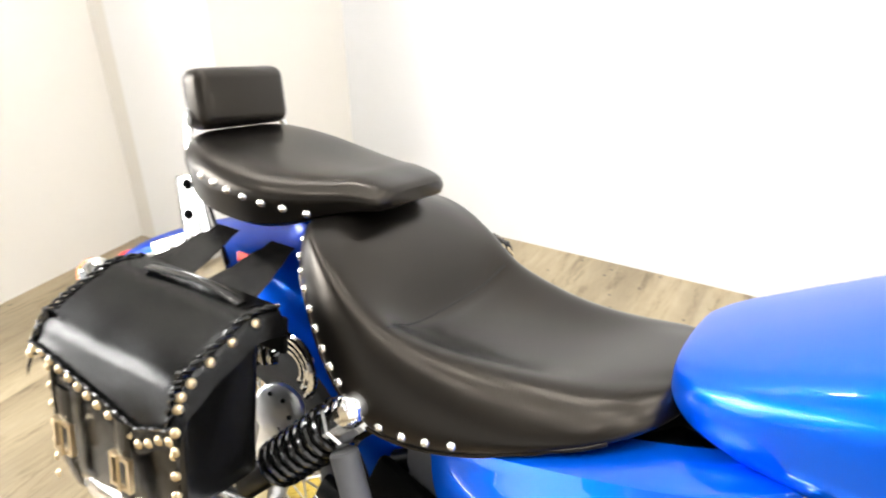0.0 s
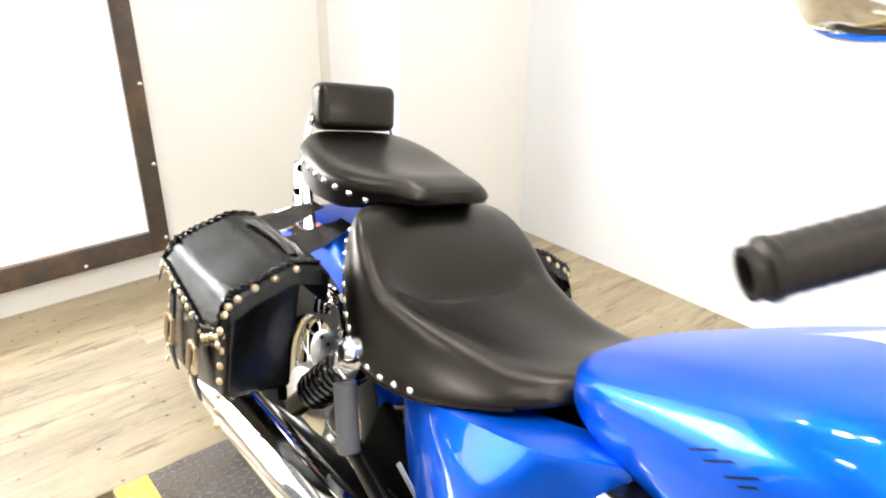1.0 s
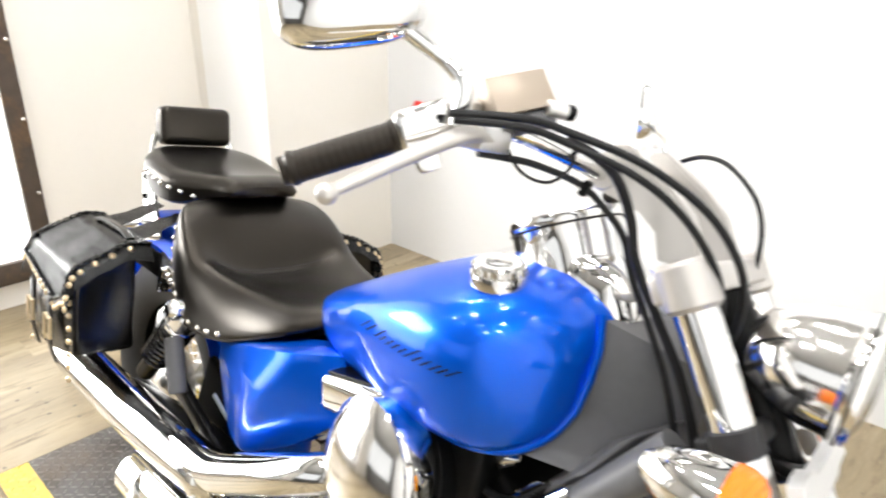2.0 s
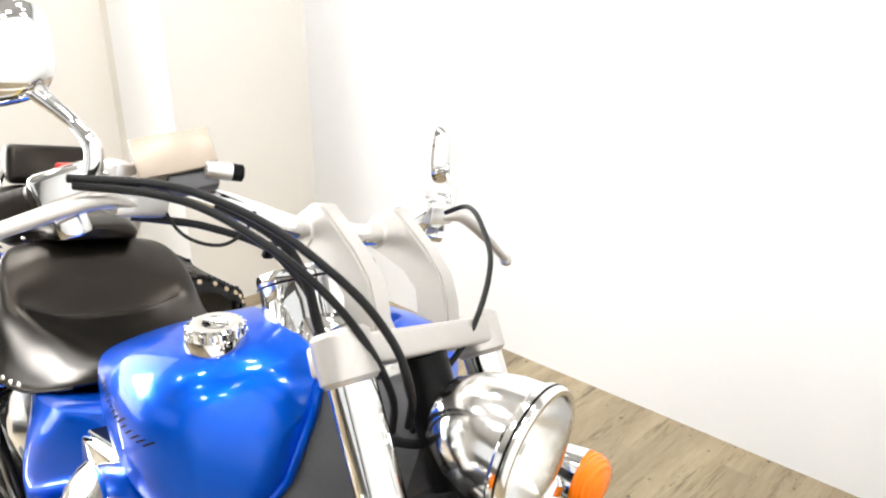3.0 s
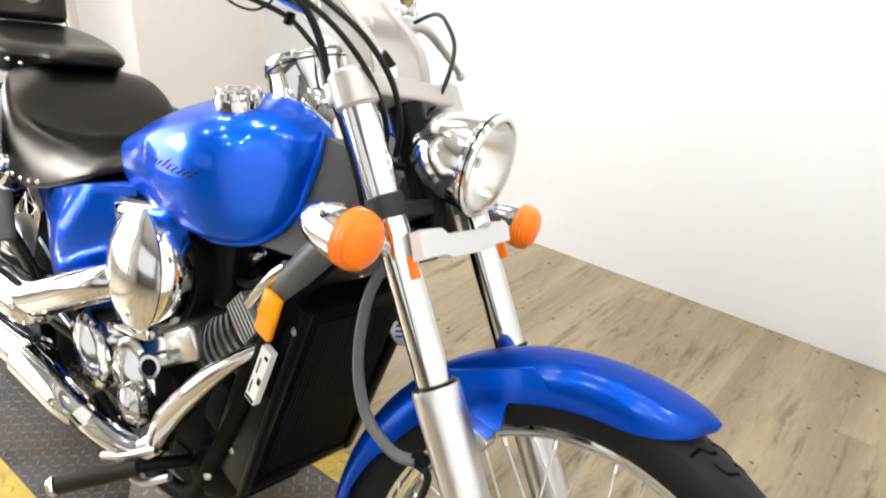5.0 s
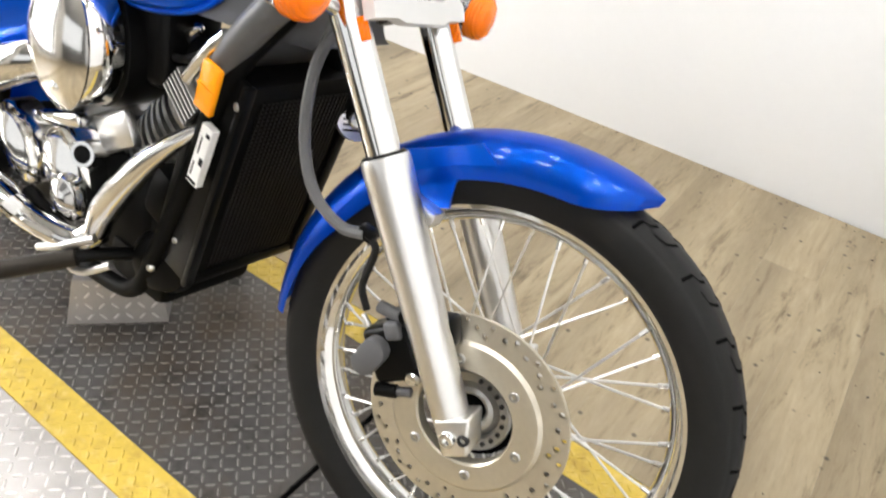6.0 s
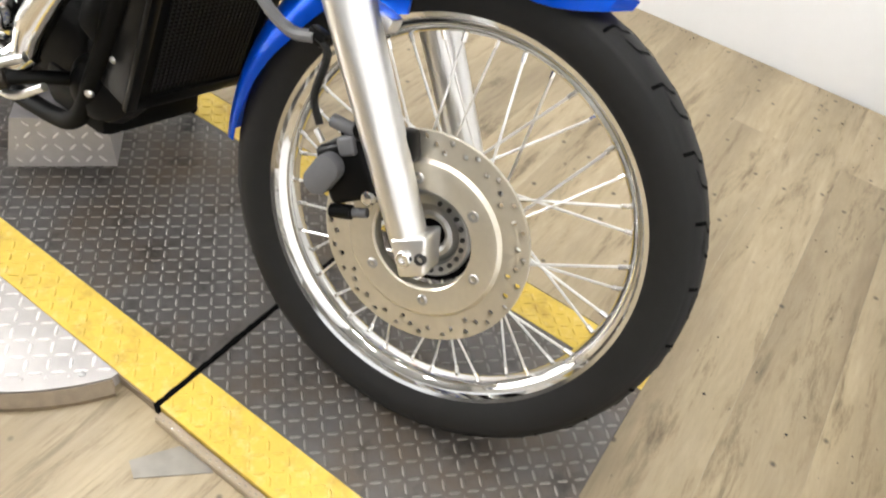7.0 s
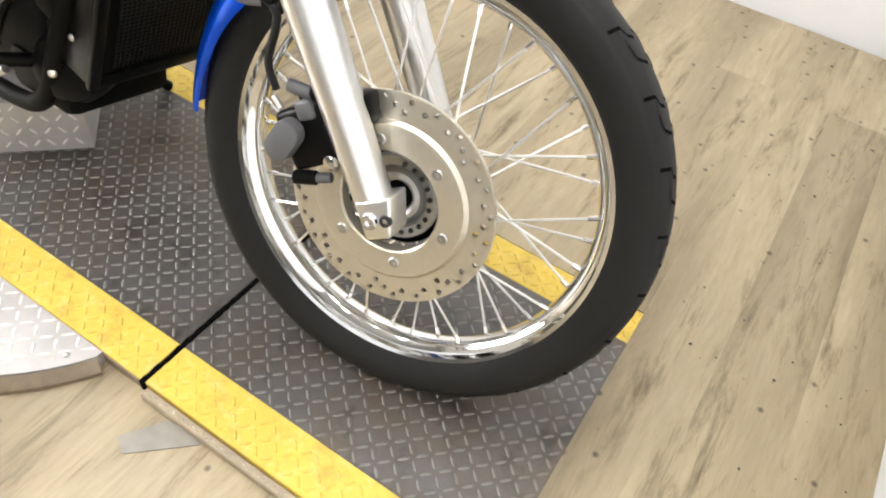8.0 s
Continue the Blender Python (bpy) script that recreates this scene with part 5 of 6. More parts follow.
for s in (-1, 1):
    foot = Vector((-0.577, s * 0.261 - 0.04, 0.765 if s < 0 else 0.752))
    mc = Vector((-0.678, -0.368, 0.842)) if s < 0 else Vector((-0.672, 0.301, 0.818))
    root = mc + Vector((0.044, -s * 0.036, -0.030))
    face_n, wide = (Vector((0.66, -0.74, 0.10)).normalized(), Vector((0.71, 0.64, 0.30)).normalized()) if s < 0 else (Vector((0.90, 0.42, 0.10)).normalized(), Vector((0.42, -0.90, 0.06)).normalized())
    wide = (wide - face_n * wide.dot(face_n)).normalized()
    mm = Matrix.Translation(mc) @ Matrix((wide, face_n.cross(wide), face_n)).transposed().to_4x4()
    mir = barred("mirror", oval_shell(0.070 if s < 0 else 0.058, 0.047, 0.034, mm), CHROME, "chrome oval rear-view mirror")
    g = bmesh.new()
    vs = [g.verts.new(((0.066 if s < 0 else 0.054) * math.copysign(abs(math.cos(2 * math.pi * k / 40)) ** 0.7, math.cos(2 * math.pi * k / 40)), 0.042 * math.copysign(abs(math.sin(2 * math.pi * k / 40)) ** 0.7, math.sin(2 * math.pi * k / 40)), -0.0015)) for k in range(40)]
    g.faces.new(vs)
    barred("mirror_glass", moved(g, mm), MIRROR, "mirror glass", mir, 0)
    barred("mirror_stem", tube([foot + Vector((0.0, 0, -0.02)), foot + Vector((0.002, s * 0.002, 0.016)), (foot + root) / 2 + Vector((0.010, -s * 0.004, 0.012)), root + Vector((0.0, s * 0.004, 0.012))], [0.0085, 0.008, 0.0062, 0.009], 12, 8), CHROME, "bent chrome stem", mir)

# cables
for pts, r in (([(-0.570, -0.325, 0.755), (-0.519, -0.274, 0.763), (-0.490, -0.238, 0.758), (-0.431, -0.214, 0.745), (-0.381, -0.192, 0.722), (-0.352, -0.163, 0.693), (-0.334, -0.132, 0.653), (-0.337, -0.097, 0.604), (-0.355, -0.07, 0.56)], 0.0048),
               ([(-0.565, -0.322, 0.750), (-0.517, -0.280, 0.755), (-0.487, -0.243, 0.748), (-0.427, -0.223, 0.732), (-0.389, -0.197, 0.708), (-0.364, -0.168, 0.676), (-0.350, -0.140, 0.640), (-0.352, -0.105, 0.595), (-0.37, -0.075, 0.55)], 0.0046),
               ([(-0.575, -0.262, 0.722), (-0.560, -0.23, 0.722), (-0.543, -0.199, 0.720), (-0.513, -0.154, 0.708), (-0.487, -0.133, 0.686), (-0.465, -0.122, 0.661), (-0.450, -0.113, 0.622), (-0.421, -0.105, 0.575), (-0.391, -0.098, 0.520), (-0.365, -0.090, 0.455)], 0.0046),
               ([(-0.50, -0.225, 0.752), (-0.475, -0.195, 0.738), (-0.464, -0.165, 0.718), (-0.453, -0.142, 0.682), (-0.444, -0.128, 0.642), (-0.410, -0.117, 0.588), (-0.376, -0.111, 0.538), (-0.349, -0.103, 0.482), (-0.338, -0.098, 0.445)], 0.0064),
               ([(-0.545, 0.175, 0.745), (-0.509, 0.166, 0.761), (-0.470, 0.135, 0.762), (-0.436, 0.109, 0.750), (-0.397, 0.081, 0.722), (-0.373, 0.048, 0.686), (-0.364, 0.018, 0.641), (-0.37, -0.015, 0.59), (-0.38, -0.03, 0.53)], 0.0040)):
    barred("cable", tube(pts, r * 0.84, 10, 8), CABLE, "black control cable")
barred("cable_tie", tube([(-0.56, -0.245, 0.74), (-0.545, -0.225, 0.712), (-0.53, -0.195, 0.705), (-0.52, -0.175, 0.72), (-0.52, -0.165, 0.742)], 0.0018, 6, 8), CABLE, "thin loose wire")
barred("cable_clip", moved(block(-0.004, 0.004, -0.006, 0.006, -0.009, 0.009, 0.002), pose(-0.508, -0.150, 0.705, 0, 20)), BLACK, "black cable clip")
barred("cable_guide", tube([(-0.36, -0.12, 0.56), (-0.34, -0.07, 0.548), (-0.345, -0.02, 0.552)], 0.005, 8, 6), CABLE, "black wire guide")

# frame, radiator and covers -------------------------------------------------
body("frame_tube", tube([(-0.40, -0.05, 0.84), (-0.60, -0.03, 0.80), (-0.95, -0.05, 0.70), (-1.15, -0.08, 0.60), (-1.30, -0.10, 0.52)], 0.022, 14, 8), BLACK, "black frame backbone")
for s in (-1, 1):
    y = -0.05 + s * 0.10
    body("frame_tube", tube([(-0.37, -0.05 + s * 0.05, 0.80), (-0.43, y, 0.68), (-0.50, y, 0.50), (-0.58, y, 0.32), (-0.625, y, 0.235), (-0.71, y, 0.200), (-0.95, y, 0.190), (-1.20, y, 0.21), (-1.25, y, 0.30)], 0.0165, 14, 8), DIM, "black frame down tube")
# neck cover: smooth dark panel that closes the tank front and runs down to the radiator
half = [Vector((p.x - 0.004, p.y * 0.95, 0.84 + (p.z - 0.84) * 0.95)) for p in neck_line]
ring0 = half + [Vector((p.x, -p.y, p.z)) for p in half[::-1]]
rows = []
for k, f in ((0, 0.0), (1, 0.03), (2, 0.12), (3, 0.3), (4, 0.55), (5, 0.8), (6, 1.0)):
    rows.append([p.lerp(Vector((-0.352, p.y * 0.5, 0.822 + (p.z - 0.84) * 0.85)), f) + Vector((0.012 * math.sin(math.pi * f), 0, 0)) for p in ring0])
body("neck_cover", rings(rows), PLASTIC, "smooth dark grey neck cover")
rows = []
for x, z, w, d in ((-0.40, 0.81, 0.085, 0.05), (-0.44, 0.75, 0.110, 0.06), (-0.49, 0.69, 0.110, 0.06), (-0.53, 0.63, 0.10, 0.05)):
    rows.append([(x + d * math.cos(t_) * 0.8, -0.03 + w * math.sin(t_), z + d * math.cos(t_) * 0.6) for t_ in np.linspace(0, 2 * math.pi, 28, endpoint=False)])
body("lower_neck_cover", rings(rows), PLASTIC, "dark grey lower neck cover")
body("neck_brace", tube([(-0.335, -0.130, 0.835), (-0.375, -0.145, 0.785), (-0.425, -0.150, 0.722), (-0.455, -0.150, 0.672)], [0.030, 0.028, 0.026, 0.024], 18, 6, 0.8), PLASTIC, "dark grey side brace")
RAD = pose(-0.460, -0.03, 0.525, 0, 16)
rad = body("radiator", moved(block(-0.03, 0.022, -0.11, 0.115, -0.21, 0.17, 0.008, 2), RAD), DIM, "black radiator behind the front wheel")
fin = None
for k in range(44):
    m = RAD @ Matrix.Translation((0.0225, 0.0, -0.180 + 0.0074 * k))
    if fin is None:
        fin = part("fin", block(-0.0015, 0.0015, -0.085, 0.09, -0.0012, 0.0012), CABLE, rad, smooth=0)
        fin.matrix_basis = m
    else:
        same_mesh("fin", fin, m, rad)
wire = None
for k in range(22):
    m = RAD @ Matrix.Translation((0.0250, -0.084 + 0.0083 * k, -0.022))
    if wire is None:
        wire = part("guard_wire", block(-0.0012, 0.0012, -0.0011, 0.0011, -0.165, 0.165), CABLE, rad, "black guard wire", smooth=0)
        wire.matrix_basis = m
    else:
        same_mesh("guard_wire", wire, m, rad)
for s in (-1, 1):
    part("side_shroud", moved(joined(block(-0.07, 0.03, -0.006, 0.006, -0.215, 0.175, 0.004, 2), block(0.020, 0.032, -0.012, 0.008, -0.215, 0.175, 0.004, 2)), pose(-0.460, -0.03 + s * 0.116, 0.525, 0, 16)), BLACK, rad)
part("lower_tank", moved(block(-0.03, 0.028, -0.118, 0.122, -0.222, -0.198, 0.006, 2), RAD), BLACK, rad)
part("drain_cap", moved(rod((0, 0.095, -0.205), (0, 0.128, -0.205), 0.012), RAD), BLACK, rad)
part("side_bolt", moved(dome(0.007, 0.004, 10, 3), pose(-0.400, -0.156, 0.655, 90)), CASTING, rad)
part("side_bolt", moved(dome(0.006, 0.004, 10, 3), pose(-0.52, -0.156, 0.385, 90)), CASTING, rad)
hm = along((-0.398, 0.092, 0.604), (0.78, -0.56, 0.32))
horn = body("horn", lathe([(0, 0.006), (0.012, 0.008), (0.016, 0.004), (0.034, 0.003), (0.036, -0.004), (0.032, -0.018), (0.018, -0.03), (0, -0.03)], 28, hm), ALLOY, "satin silver horn")
for k in range(5):
    body("horn_slot", moved(block(-0.024, 0.024, -0.0016, 0.0016, 0.003, 0.0055), hm @ pose(0, -0.018 + 0.009 * k, 0)), BLACK, "", horn)
refl = body("side_reflector", moved(block(-0.018, 0.018, -0.005, 0.005, -0.036, 0.036, 0.003, 2), pose(-0.430, -0.181, 0.674, 0, 14)), AMBER_PALE, "orange side reflector in two panes")
body("rib", moved(block(-0.018, 0.018, -0.001, 0.001, -0.0015, 0.0015), pose(-0.430, -0.1865, 0.674, 0, 14)), AMBER_PALE, "", refl)
body("reflector_bracket", tube([(-0.425, -0.160, 0.745), (-0.452, -0.168, 0.715), (-0.492, -0.168, 0.665)], 0.011, 14, 6), CHROME, "chrome bracket", refl)
st = body("sticker", moved(block(-0.012, 0.012, -0.001, 0.012, -0.052, 0.052, 0.0008, 1), pose(-0.448, -0.175, 0.566, 0, 17)), LABEL, "white sticker with faint printed bars")
for dx, dz, w, h in ((0.006, 0.040, 0.004, 0.003), (-0.004, 0.018, 0.0012, 0.014), (0.007, -0.006, 0.004, 0.006), (0.0, -0.046, 0.010, 0.0025), (-0.006, -0.025, 0.0012, 0.012)):
    body("printed_bar", moved(block(dx - w, dx + w, -0.0006, 0.0002, dz - h, dz + h), pose(-0.448, -0.1762, 0.566, 0, 17)), INK, "", st)

# engine -------------------------------------------------------------------
crank = joined(moved(block(-0.22, 0.20, -0.12, 0.10, -0.10, 0.10, 0.03, 3), pose(-0.80, -0.02, 0.34)), moved(block(-0.10, 0.06, -0.12, 0.08, -0.02, 0.06, 0.02, 2), pose(-0.62, -0.03, 0.24)))
engine = body("engine", crank, DIM, "black V-twin engine with chrome covers and finned heads")
body("oil_pan", moved(block(-0.14, 0.10, -0.085, 0.085, -0.005, 0.05, 0.02, 3), pose(-0.72, -0.03, 0.20)), BLACK, "black sump", engine)
body("front_case", moved(lathe([(0, 0.03), (0.03, 0.03), (0.05, 0.02), (0.06, 0.0), (0.06, -0.05), (0, -0.05)], 24), along((-0.585, -0.125, 0.30), (0.5, -1, 0.1))), BLACK, "black round front case", engine)
body("case_bolt", moved(dome(0.008, 0.006, 10, 3), along((-0.575, -0.160, 0.305), (0.5, -1, 0.1))), ALLOY, "", engine)
body("belly_case", joined(moved(block(-0.11, 0.055, -0.115, 0.09, -0.06, 0.09, 0.02, 3), pose(-0.625, -0.02, 0.30, 0, 15)), moved(block(-0.04, 0.05, -0.13, -0.09, -0.05, 0.05, 0.012, 2), pose(-0.57, -0.02, 0.43, 0, 20))), DIM, "black front of the crankcase", engine)


def cylinder(base, top, r, n):
    b, t = Vector(base), Vector(top)
    prof = [(0, 0)]
    L = (t - b).length
    for k in range(n):
        z = L * k / n
        prof += [(r, z), (r, z + L / n * 0.45), (r * 0.80, z + L / n * 0.5), (r * 0.80, z + L / n * 0.98)]
    prof.append((0, L))
    return lathe(prof, 28, along(b, t - b))


body("cylinder", cylinder((-0.72, -0.03, 0.42), (-0.555, -0.04, 0.605), 0.082, 10), CASTING, "finned front cylinder", engine, 25)
body("cylinder", cylinder((-0.84, -0.03, 0.42), (-0.96, -0.04, 0.61), 0.082, 10), CASTING, "finned rear cylinder", engine, 25)
body("cylinder_head", moved(block(-0.07, 0.07, -0.085, 0.085, -0.03, 0.045, 0.02, 3), pose(-0.545, -0.045, 0.628, 0, 41)), DIM, "front cylinder head", engine)
head_fin = None
for k in range(6):
    m = pose(-0.520, -0.125, 0.622, 0, 41) @ Matrix.Translation((0, 0, 0.009 * k - 0.012))
    if head_fin is None:
        head_fin = part("head_fin", moved(block(-0.034, 0.034, -0.040, 0.02, -0.002, 0.002, 0.0014, 1), pose(0, 0, 0)), CASTING, engine, "polished head fin")
        head_fin.matrix_basis = m
    else:
        same_mesh("head_fin", head_fin, m, engine)
body("head_cover", moved(block(-0.04, 0.04, -0.03, 0.03, -0.015, 0.022, 0.012, 3), pose(-0.488, -0.125, 0.66, 0, 41)), CHROME, "chrome head cover", engine)
body("plug_cover", lathe([(0, 0.06), (0.006, 0.055), (0.026, 0.0), (0.028, -0.02), (0, -0.02)], 24, along((-0.575, -0.11, 0.70), (0.75, -0.25, 0.35))), CHROME, "chrome plug cover", engine)
body("plug_lead", tube([(-0.60, -0.12, 0.665), (-0.545, -0.15, 0.675), (-0.50, -0.155, 0.69), (-0.47, -0.13, 0.72)], 0.006, 10, 6), CABLE, "black plug lead", engine)
body("intake_box", moved(block(-0.06, 0.045, -0.06, 0.06, -0.07, 0.06, 0.02, 3), pose(-0.60, -0.115, 0.69, 0, 0, 8)), BLACK, "black intake box", engine)
body("cylinder_head", moved(block(-0.075, 0.075, -0.085, 0.085, -0.03, 0.045, 0.02, 3), pose(-0.985, -0.045, 0.64, 0, -32)), DIM, "rear cylinder head", engine)
# chrome side covers: a leaf-shaped one behind, a pear-shaped cluster in the middle
for c, d, ra, rb, turn in (((-0.908, -0.205, 0.405), (0.25, -1, 0.1), 0.040, 0.078, 30), ((-0.775, -0.190, 0.405), (0.3, -1, 0.15), 0.050, 0.080, 25), ((-0.745, -0.205, 0.372), (0.3, -1, 0.15), 0.035, 0.046, 20)):
    m = along(c, d) @ pose(0, 0, 0, 0, 0, turn) @ Matrix.Diagonal((ra / 0.05, rb / 0.05, 1, 1))
    cv = body("engine_cover", lathe([(0, 0.024), (0.018, 0.021), (0.032, 0.014), (0.037, 0.013), (0.039, 0.008), (0.047, 0.002), (0.050, -0.008), (0.050, -0.05), (0, -0.05)], 36, m), SOFT_CHROME, "polished chrome engine cover", engine)
    for a_ in (0.6, 2.1, 3.7, 5.2):
        body("cover_bolt", lathe([(0, 0.007), (0.0045, 0.007), (0.006, 0.004), (0.006, -0.01), (0, -0.01)], 10, along(Vector(c), d) @ pose(0, 0, 0, 0, 0, turn) @ pose(ra * 0.86 * math.cos(a_), rb * 0.86 * math.sin(a_), 0.004)), CHROME, "", cv)
body("case_plate", moved(block(-0.075, 0.075, -0.012, 0.012, -0.012, 0.012, 0.006, 2), pose(-0.80, -0.185, 0.49, 0, -18)), CHROME, "chrome case rail", engine)
body("case_plate", moved(block(-0.05, 0.05, -0.01, 0.01, -0.03, 0.03, 0.008, 2), pose(-0.665, -0.165, 0.515, 0, -30)), ALLOY, "alloy case plate", engine)
body("case_rod", rod((-0.86, -0.215, 0.335), (-0.69, -0.215, 0.30), 0.012, 14), BLACK, "black lower rail", engine)
body("oil_filler", lathe([(0.0, -0.006), (0.014, -0.006), (0.015, 0.008), (0.021, 0.008), (0.023, 0.0), (0.023, -0.03), (0, -0.03)], 28, along((-0.700, -0.200, 0.468), (0.45, -1, 0.3))), CHROME, "round chrome bung", engine)
body("filler_hole", lathe([(0, 0.002), (0.0145, 0.002), (0.0145, -0.006), (0, -0.006)], 24, along((-0.700, -0.200, 0.468), (0.45, -1, 0.3))), BLACK, "", engine)
body("head_shroud", tube([(-0.470, -0.150, 0.600), (-0.515, -0.178, 0.555), (-0.565, -0.195, 0.495), (-0.625, -0.206, 0.410), (-0.655, -0.208, 0.350)], [0.010, 0.020, 0.028, 0.032, 0.026], 20, 8, 0.75), SOFT_CHROME, "chrome front exhaust shroud", engine)
# air cleaner: chrome oval face, blue reflecting drum and its black back
am = along((-0.668, -0.250, 0.667), (-0.10, -1, 0.06))
ac = body("air_cleaner", lathe([(0, -0.055), (0.086, -0.055), (0.089, -0.051), (0.090, -0.006), (0.086, 0.0), (0, 0.0)], 56, am @ Matrix.Diagonal((0.92, 1.05, 1, 1))), CHROME, "round chrome air cleaner")
body("air_cleaner_face", lathe([(0.086, -0.002), (0.095, -0.001), (0.096, 0.002), (0.090, 0.008), (0.074, 0.019), (0.048, 0.028), (0.022, 0.032), (0.0, 0.033)], 56, am @ Matrix.Diagonal((0.92, 1.05, 1, 1))), SOFT_CHROME, "domed chrome face", ac)
body("air_cleaner_back", lathe([(0, -0.15), (0.070, -0.145), (0.083, -0.13), (0.090, -0.08), (0.091, -0.058), (0.06, -0.0545)], 48, am @ Matrix.Diagonal((0.93, 1.06, 1, 1))), BLACK, "", ac)
body("face_bolt", moved(dome(0.008, 0.005, 12), am @ pose(0.035, -0.055, 0.021)), CHROME, "", ac)
body("chrome_cover", moved(block(-0.075, 0.07, -0.03, 0.03, -0.032, 0.026, 0.012, 3), pose(-0.768, -0.175, 0.712, 0, -12)), CHROME, "chrome cover below the seat nose")
body("cover_top", moved(block(-0.062, 0.058, -0.022, 0.022, 0.0, 0.005, 0.002, 1), pose(-0.768, -0.175, 0.712, 0, -12) @ pose(0, 0, 0.0245)), BLACK, "black inset on the chrome cover")
# side cover: two flat faces meeting in a rounded upright ridge
left_e = [(-1.213, -0.165, 0.618), (-1.203, -0.168, 0.578), (-1.180, -0.172, 0.535), (-1.150, -0.178, 0.498)]
ridge_e = [(-0.905, -0.222, 0.722), (-0.945, -0.240, 0.655), (-0.972, -0.242, 0.588), (-1.012, -0.222, 0.507)]
right_e = [(-0.832, -0.168, 0.735), (-0.812, -0.168, 0.690), (-0.838, -0.178, 0.630), (-0.900, -0.195, 0.575)]
le, rg, re_ = (curve_points(e, 7) for e in (left_e, ridge_e, right_e))
rows = []
for a, b, c in zip(le, rg, re_):
    line = [a.lerp(b, u_) + Vector((0, -0.005 * math.sin(math.pi * u_), 0)) for u_ in np.linspace(0, 1, 22)] + [b.lerp(c, u_) for u_ in np.linspace(0, 1, 12)[1:]]
    for it in range(14):   # soften the ridge
        line = [line[0]] + [0.25 * p + 0.5 * q + 0.25 * r for p, q, r in zip(line, line[1:], line[2:])] + [line[-1]]
    rows.append([a + Vector((0.006, 0.035, 0)), a + Vector((0.0008, 0.005, 0))] + line + [c + Vector((-0.0008, 0.005, 0)), c + Vector((-0.006, 0.035, 0))])


def rolled(row, dy, dz):
    return [p + Vector((0, dy, dz)) for p in row]


rows = [rolled(rows[0], 0.09, 0.012), rolled(rows[0], 0.010, 0.0115), rolled(rows[0], 0.003, 0.009)] + rows + [rolled(rows[-1], 0.002, -0.002), rolled(rows[-1], 0.03, -0.004)]
sc = body("side_cover", rings(rows, closed=False, caps=False), BLUE, "candy blue side cover with an upright ridge", None, 30)
body("badge", moved(block(-0.028, 0.028, -0.0015, 0.0015, -0.005, 0.005, 0.001, 1), pose(-1.150, -0.190, 0.522, 0, 36, 10)), LETTER, "small silver badge bar", sc)
# exhaust
for z, y, x_end, r in ((0.462, -0.265, -1.66, 0.045), (0.345, -0.258, -1.30, 0.040)):
    ex = body("muffler", tube([(-1.0, y + 0.01, z - 0.0), (-1.06, y, z - 0.004), (-1.30, y - 0.012, z - 0.01), (x_end + 0.06, y - 0.02, z - 0.012), (x_end, y - 0.022, z - 0.012)], [0.03, 0.038, r, r, 0.040], 28, 8), CHROME, "long chrome muffler")
    body("tip", lathe([(0.040, 0.0), (0.034, 0.002), (0.032, -0.03), (0, -0.03)], 28, along((x_end, y - 0.022, z - 0.012), (-1, 0, 0))), BLACK, "dark muffler mouth", ex)
    body("clamp", rod((-1.03, y + 0.005, z - 0.002), (-1.055, y, z - 0.003), 0.042, 28), CHROME, "", ex)
body("exhaust_pipe", tube([(-0.72, -0.18, 0.63), (-0.77, -0.235, 0.605), (-0.84, -0.252, 0.570), (-0.92, -0.257, 0.528), (-1.00, -0.260, 0.488), (-1.06, -0.262, 0.470), (-1.14, -0.264, 0.464)], [0.026, 0.031, 0.034, 0.035, 0.036, 0.037, 0.037], 24, 8), CHROME, "chrome rear exhaust pipe")
body("exhaust_pipe", tube([(-0.655, -0.205, 0.350), (-0.672, -0.226, 0.328), (-0.72, -0.243, 0.325), (-0.80, -0.254, 0.328), (-0.92, -0.257, 0.332), (-1.02, -0.260, 0.338)], [0.024, 0.022, 0.022, 0.024, 0.026, 0.028], 24, 8), CHROME, "chrome front exhaust pipe")
body("heat_shield", tube([(-0.80, -0.268, 0.342), (-0.86, -0.272, 0.346), (-1.02, -0.276, 0.352)], [0.026, 0.034, 0.036], 20, 6, 0.9), CHROME, "chrome heat shield")
# footrest and brake pedal
peg = body("footrest", rod((-0.655, -0.24, 0.310), (-0.722, -0.348, 0.280), 0.016, 20, 0.004), GRIP, "black rubber footrest")
body("end_cap", lathe([(0.016, 0), (0.017, 0.005), (0.013, 0.011), (0, 0.013)], 20, along((-0.722, -0.348, 0.280), (-0.067, -0.108, -0.03))), CHROME, "", peg)
body("bracket", tube([(-0.62, -0.13, 0.30), (-0.64, -0.20, 0.31), (-0.657, -0.243, 0.311)], 0.012, 14, 6), BLACK, "", peg)
body("bracket_plate", tube([(-0.63, -0.225, 0.352), (-0.68, -0.25, 0.322), (-0.745, -0.258, 0.288)], 0.007, 12, 6), ALLOY, "", peg)
body("brake_pedal", tube([(-0.70, -0.24, 0.305), (-0.675, -0.245, 0.285), (-0.64, -0.24, 0.288), (-0.585, -0.225, 0.325)], 0.0065, 12, 8), ALLOY, "bent alloy brake pedal")
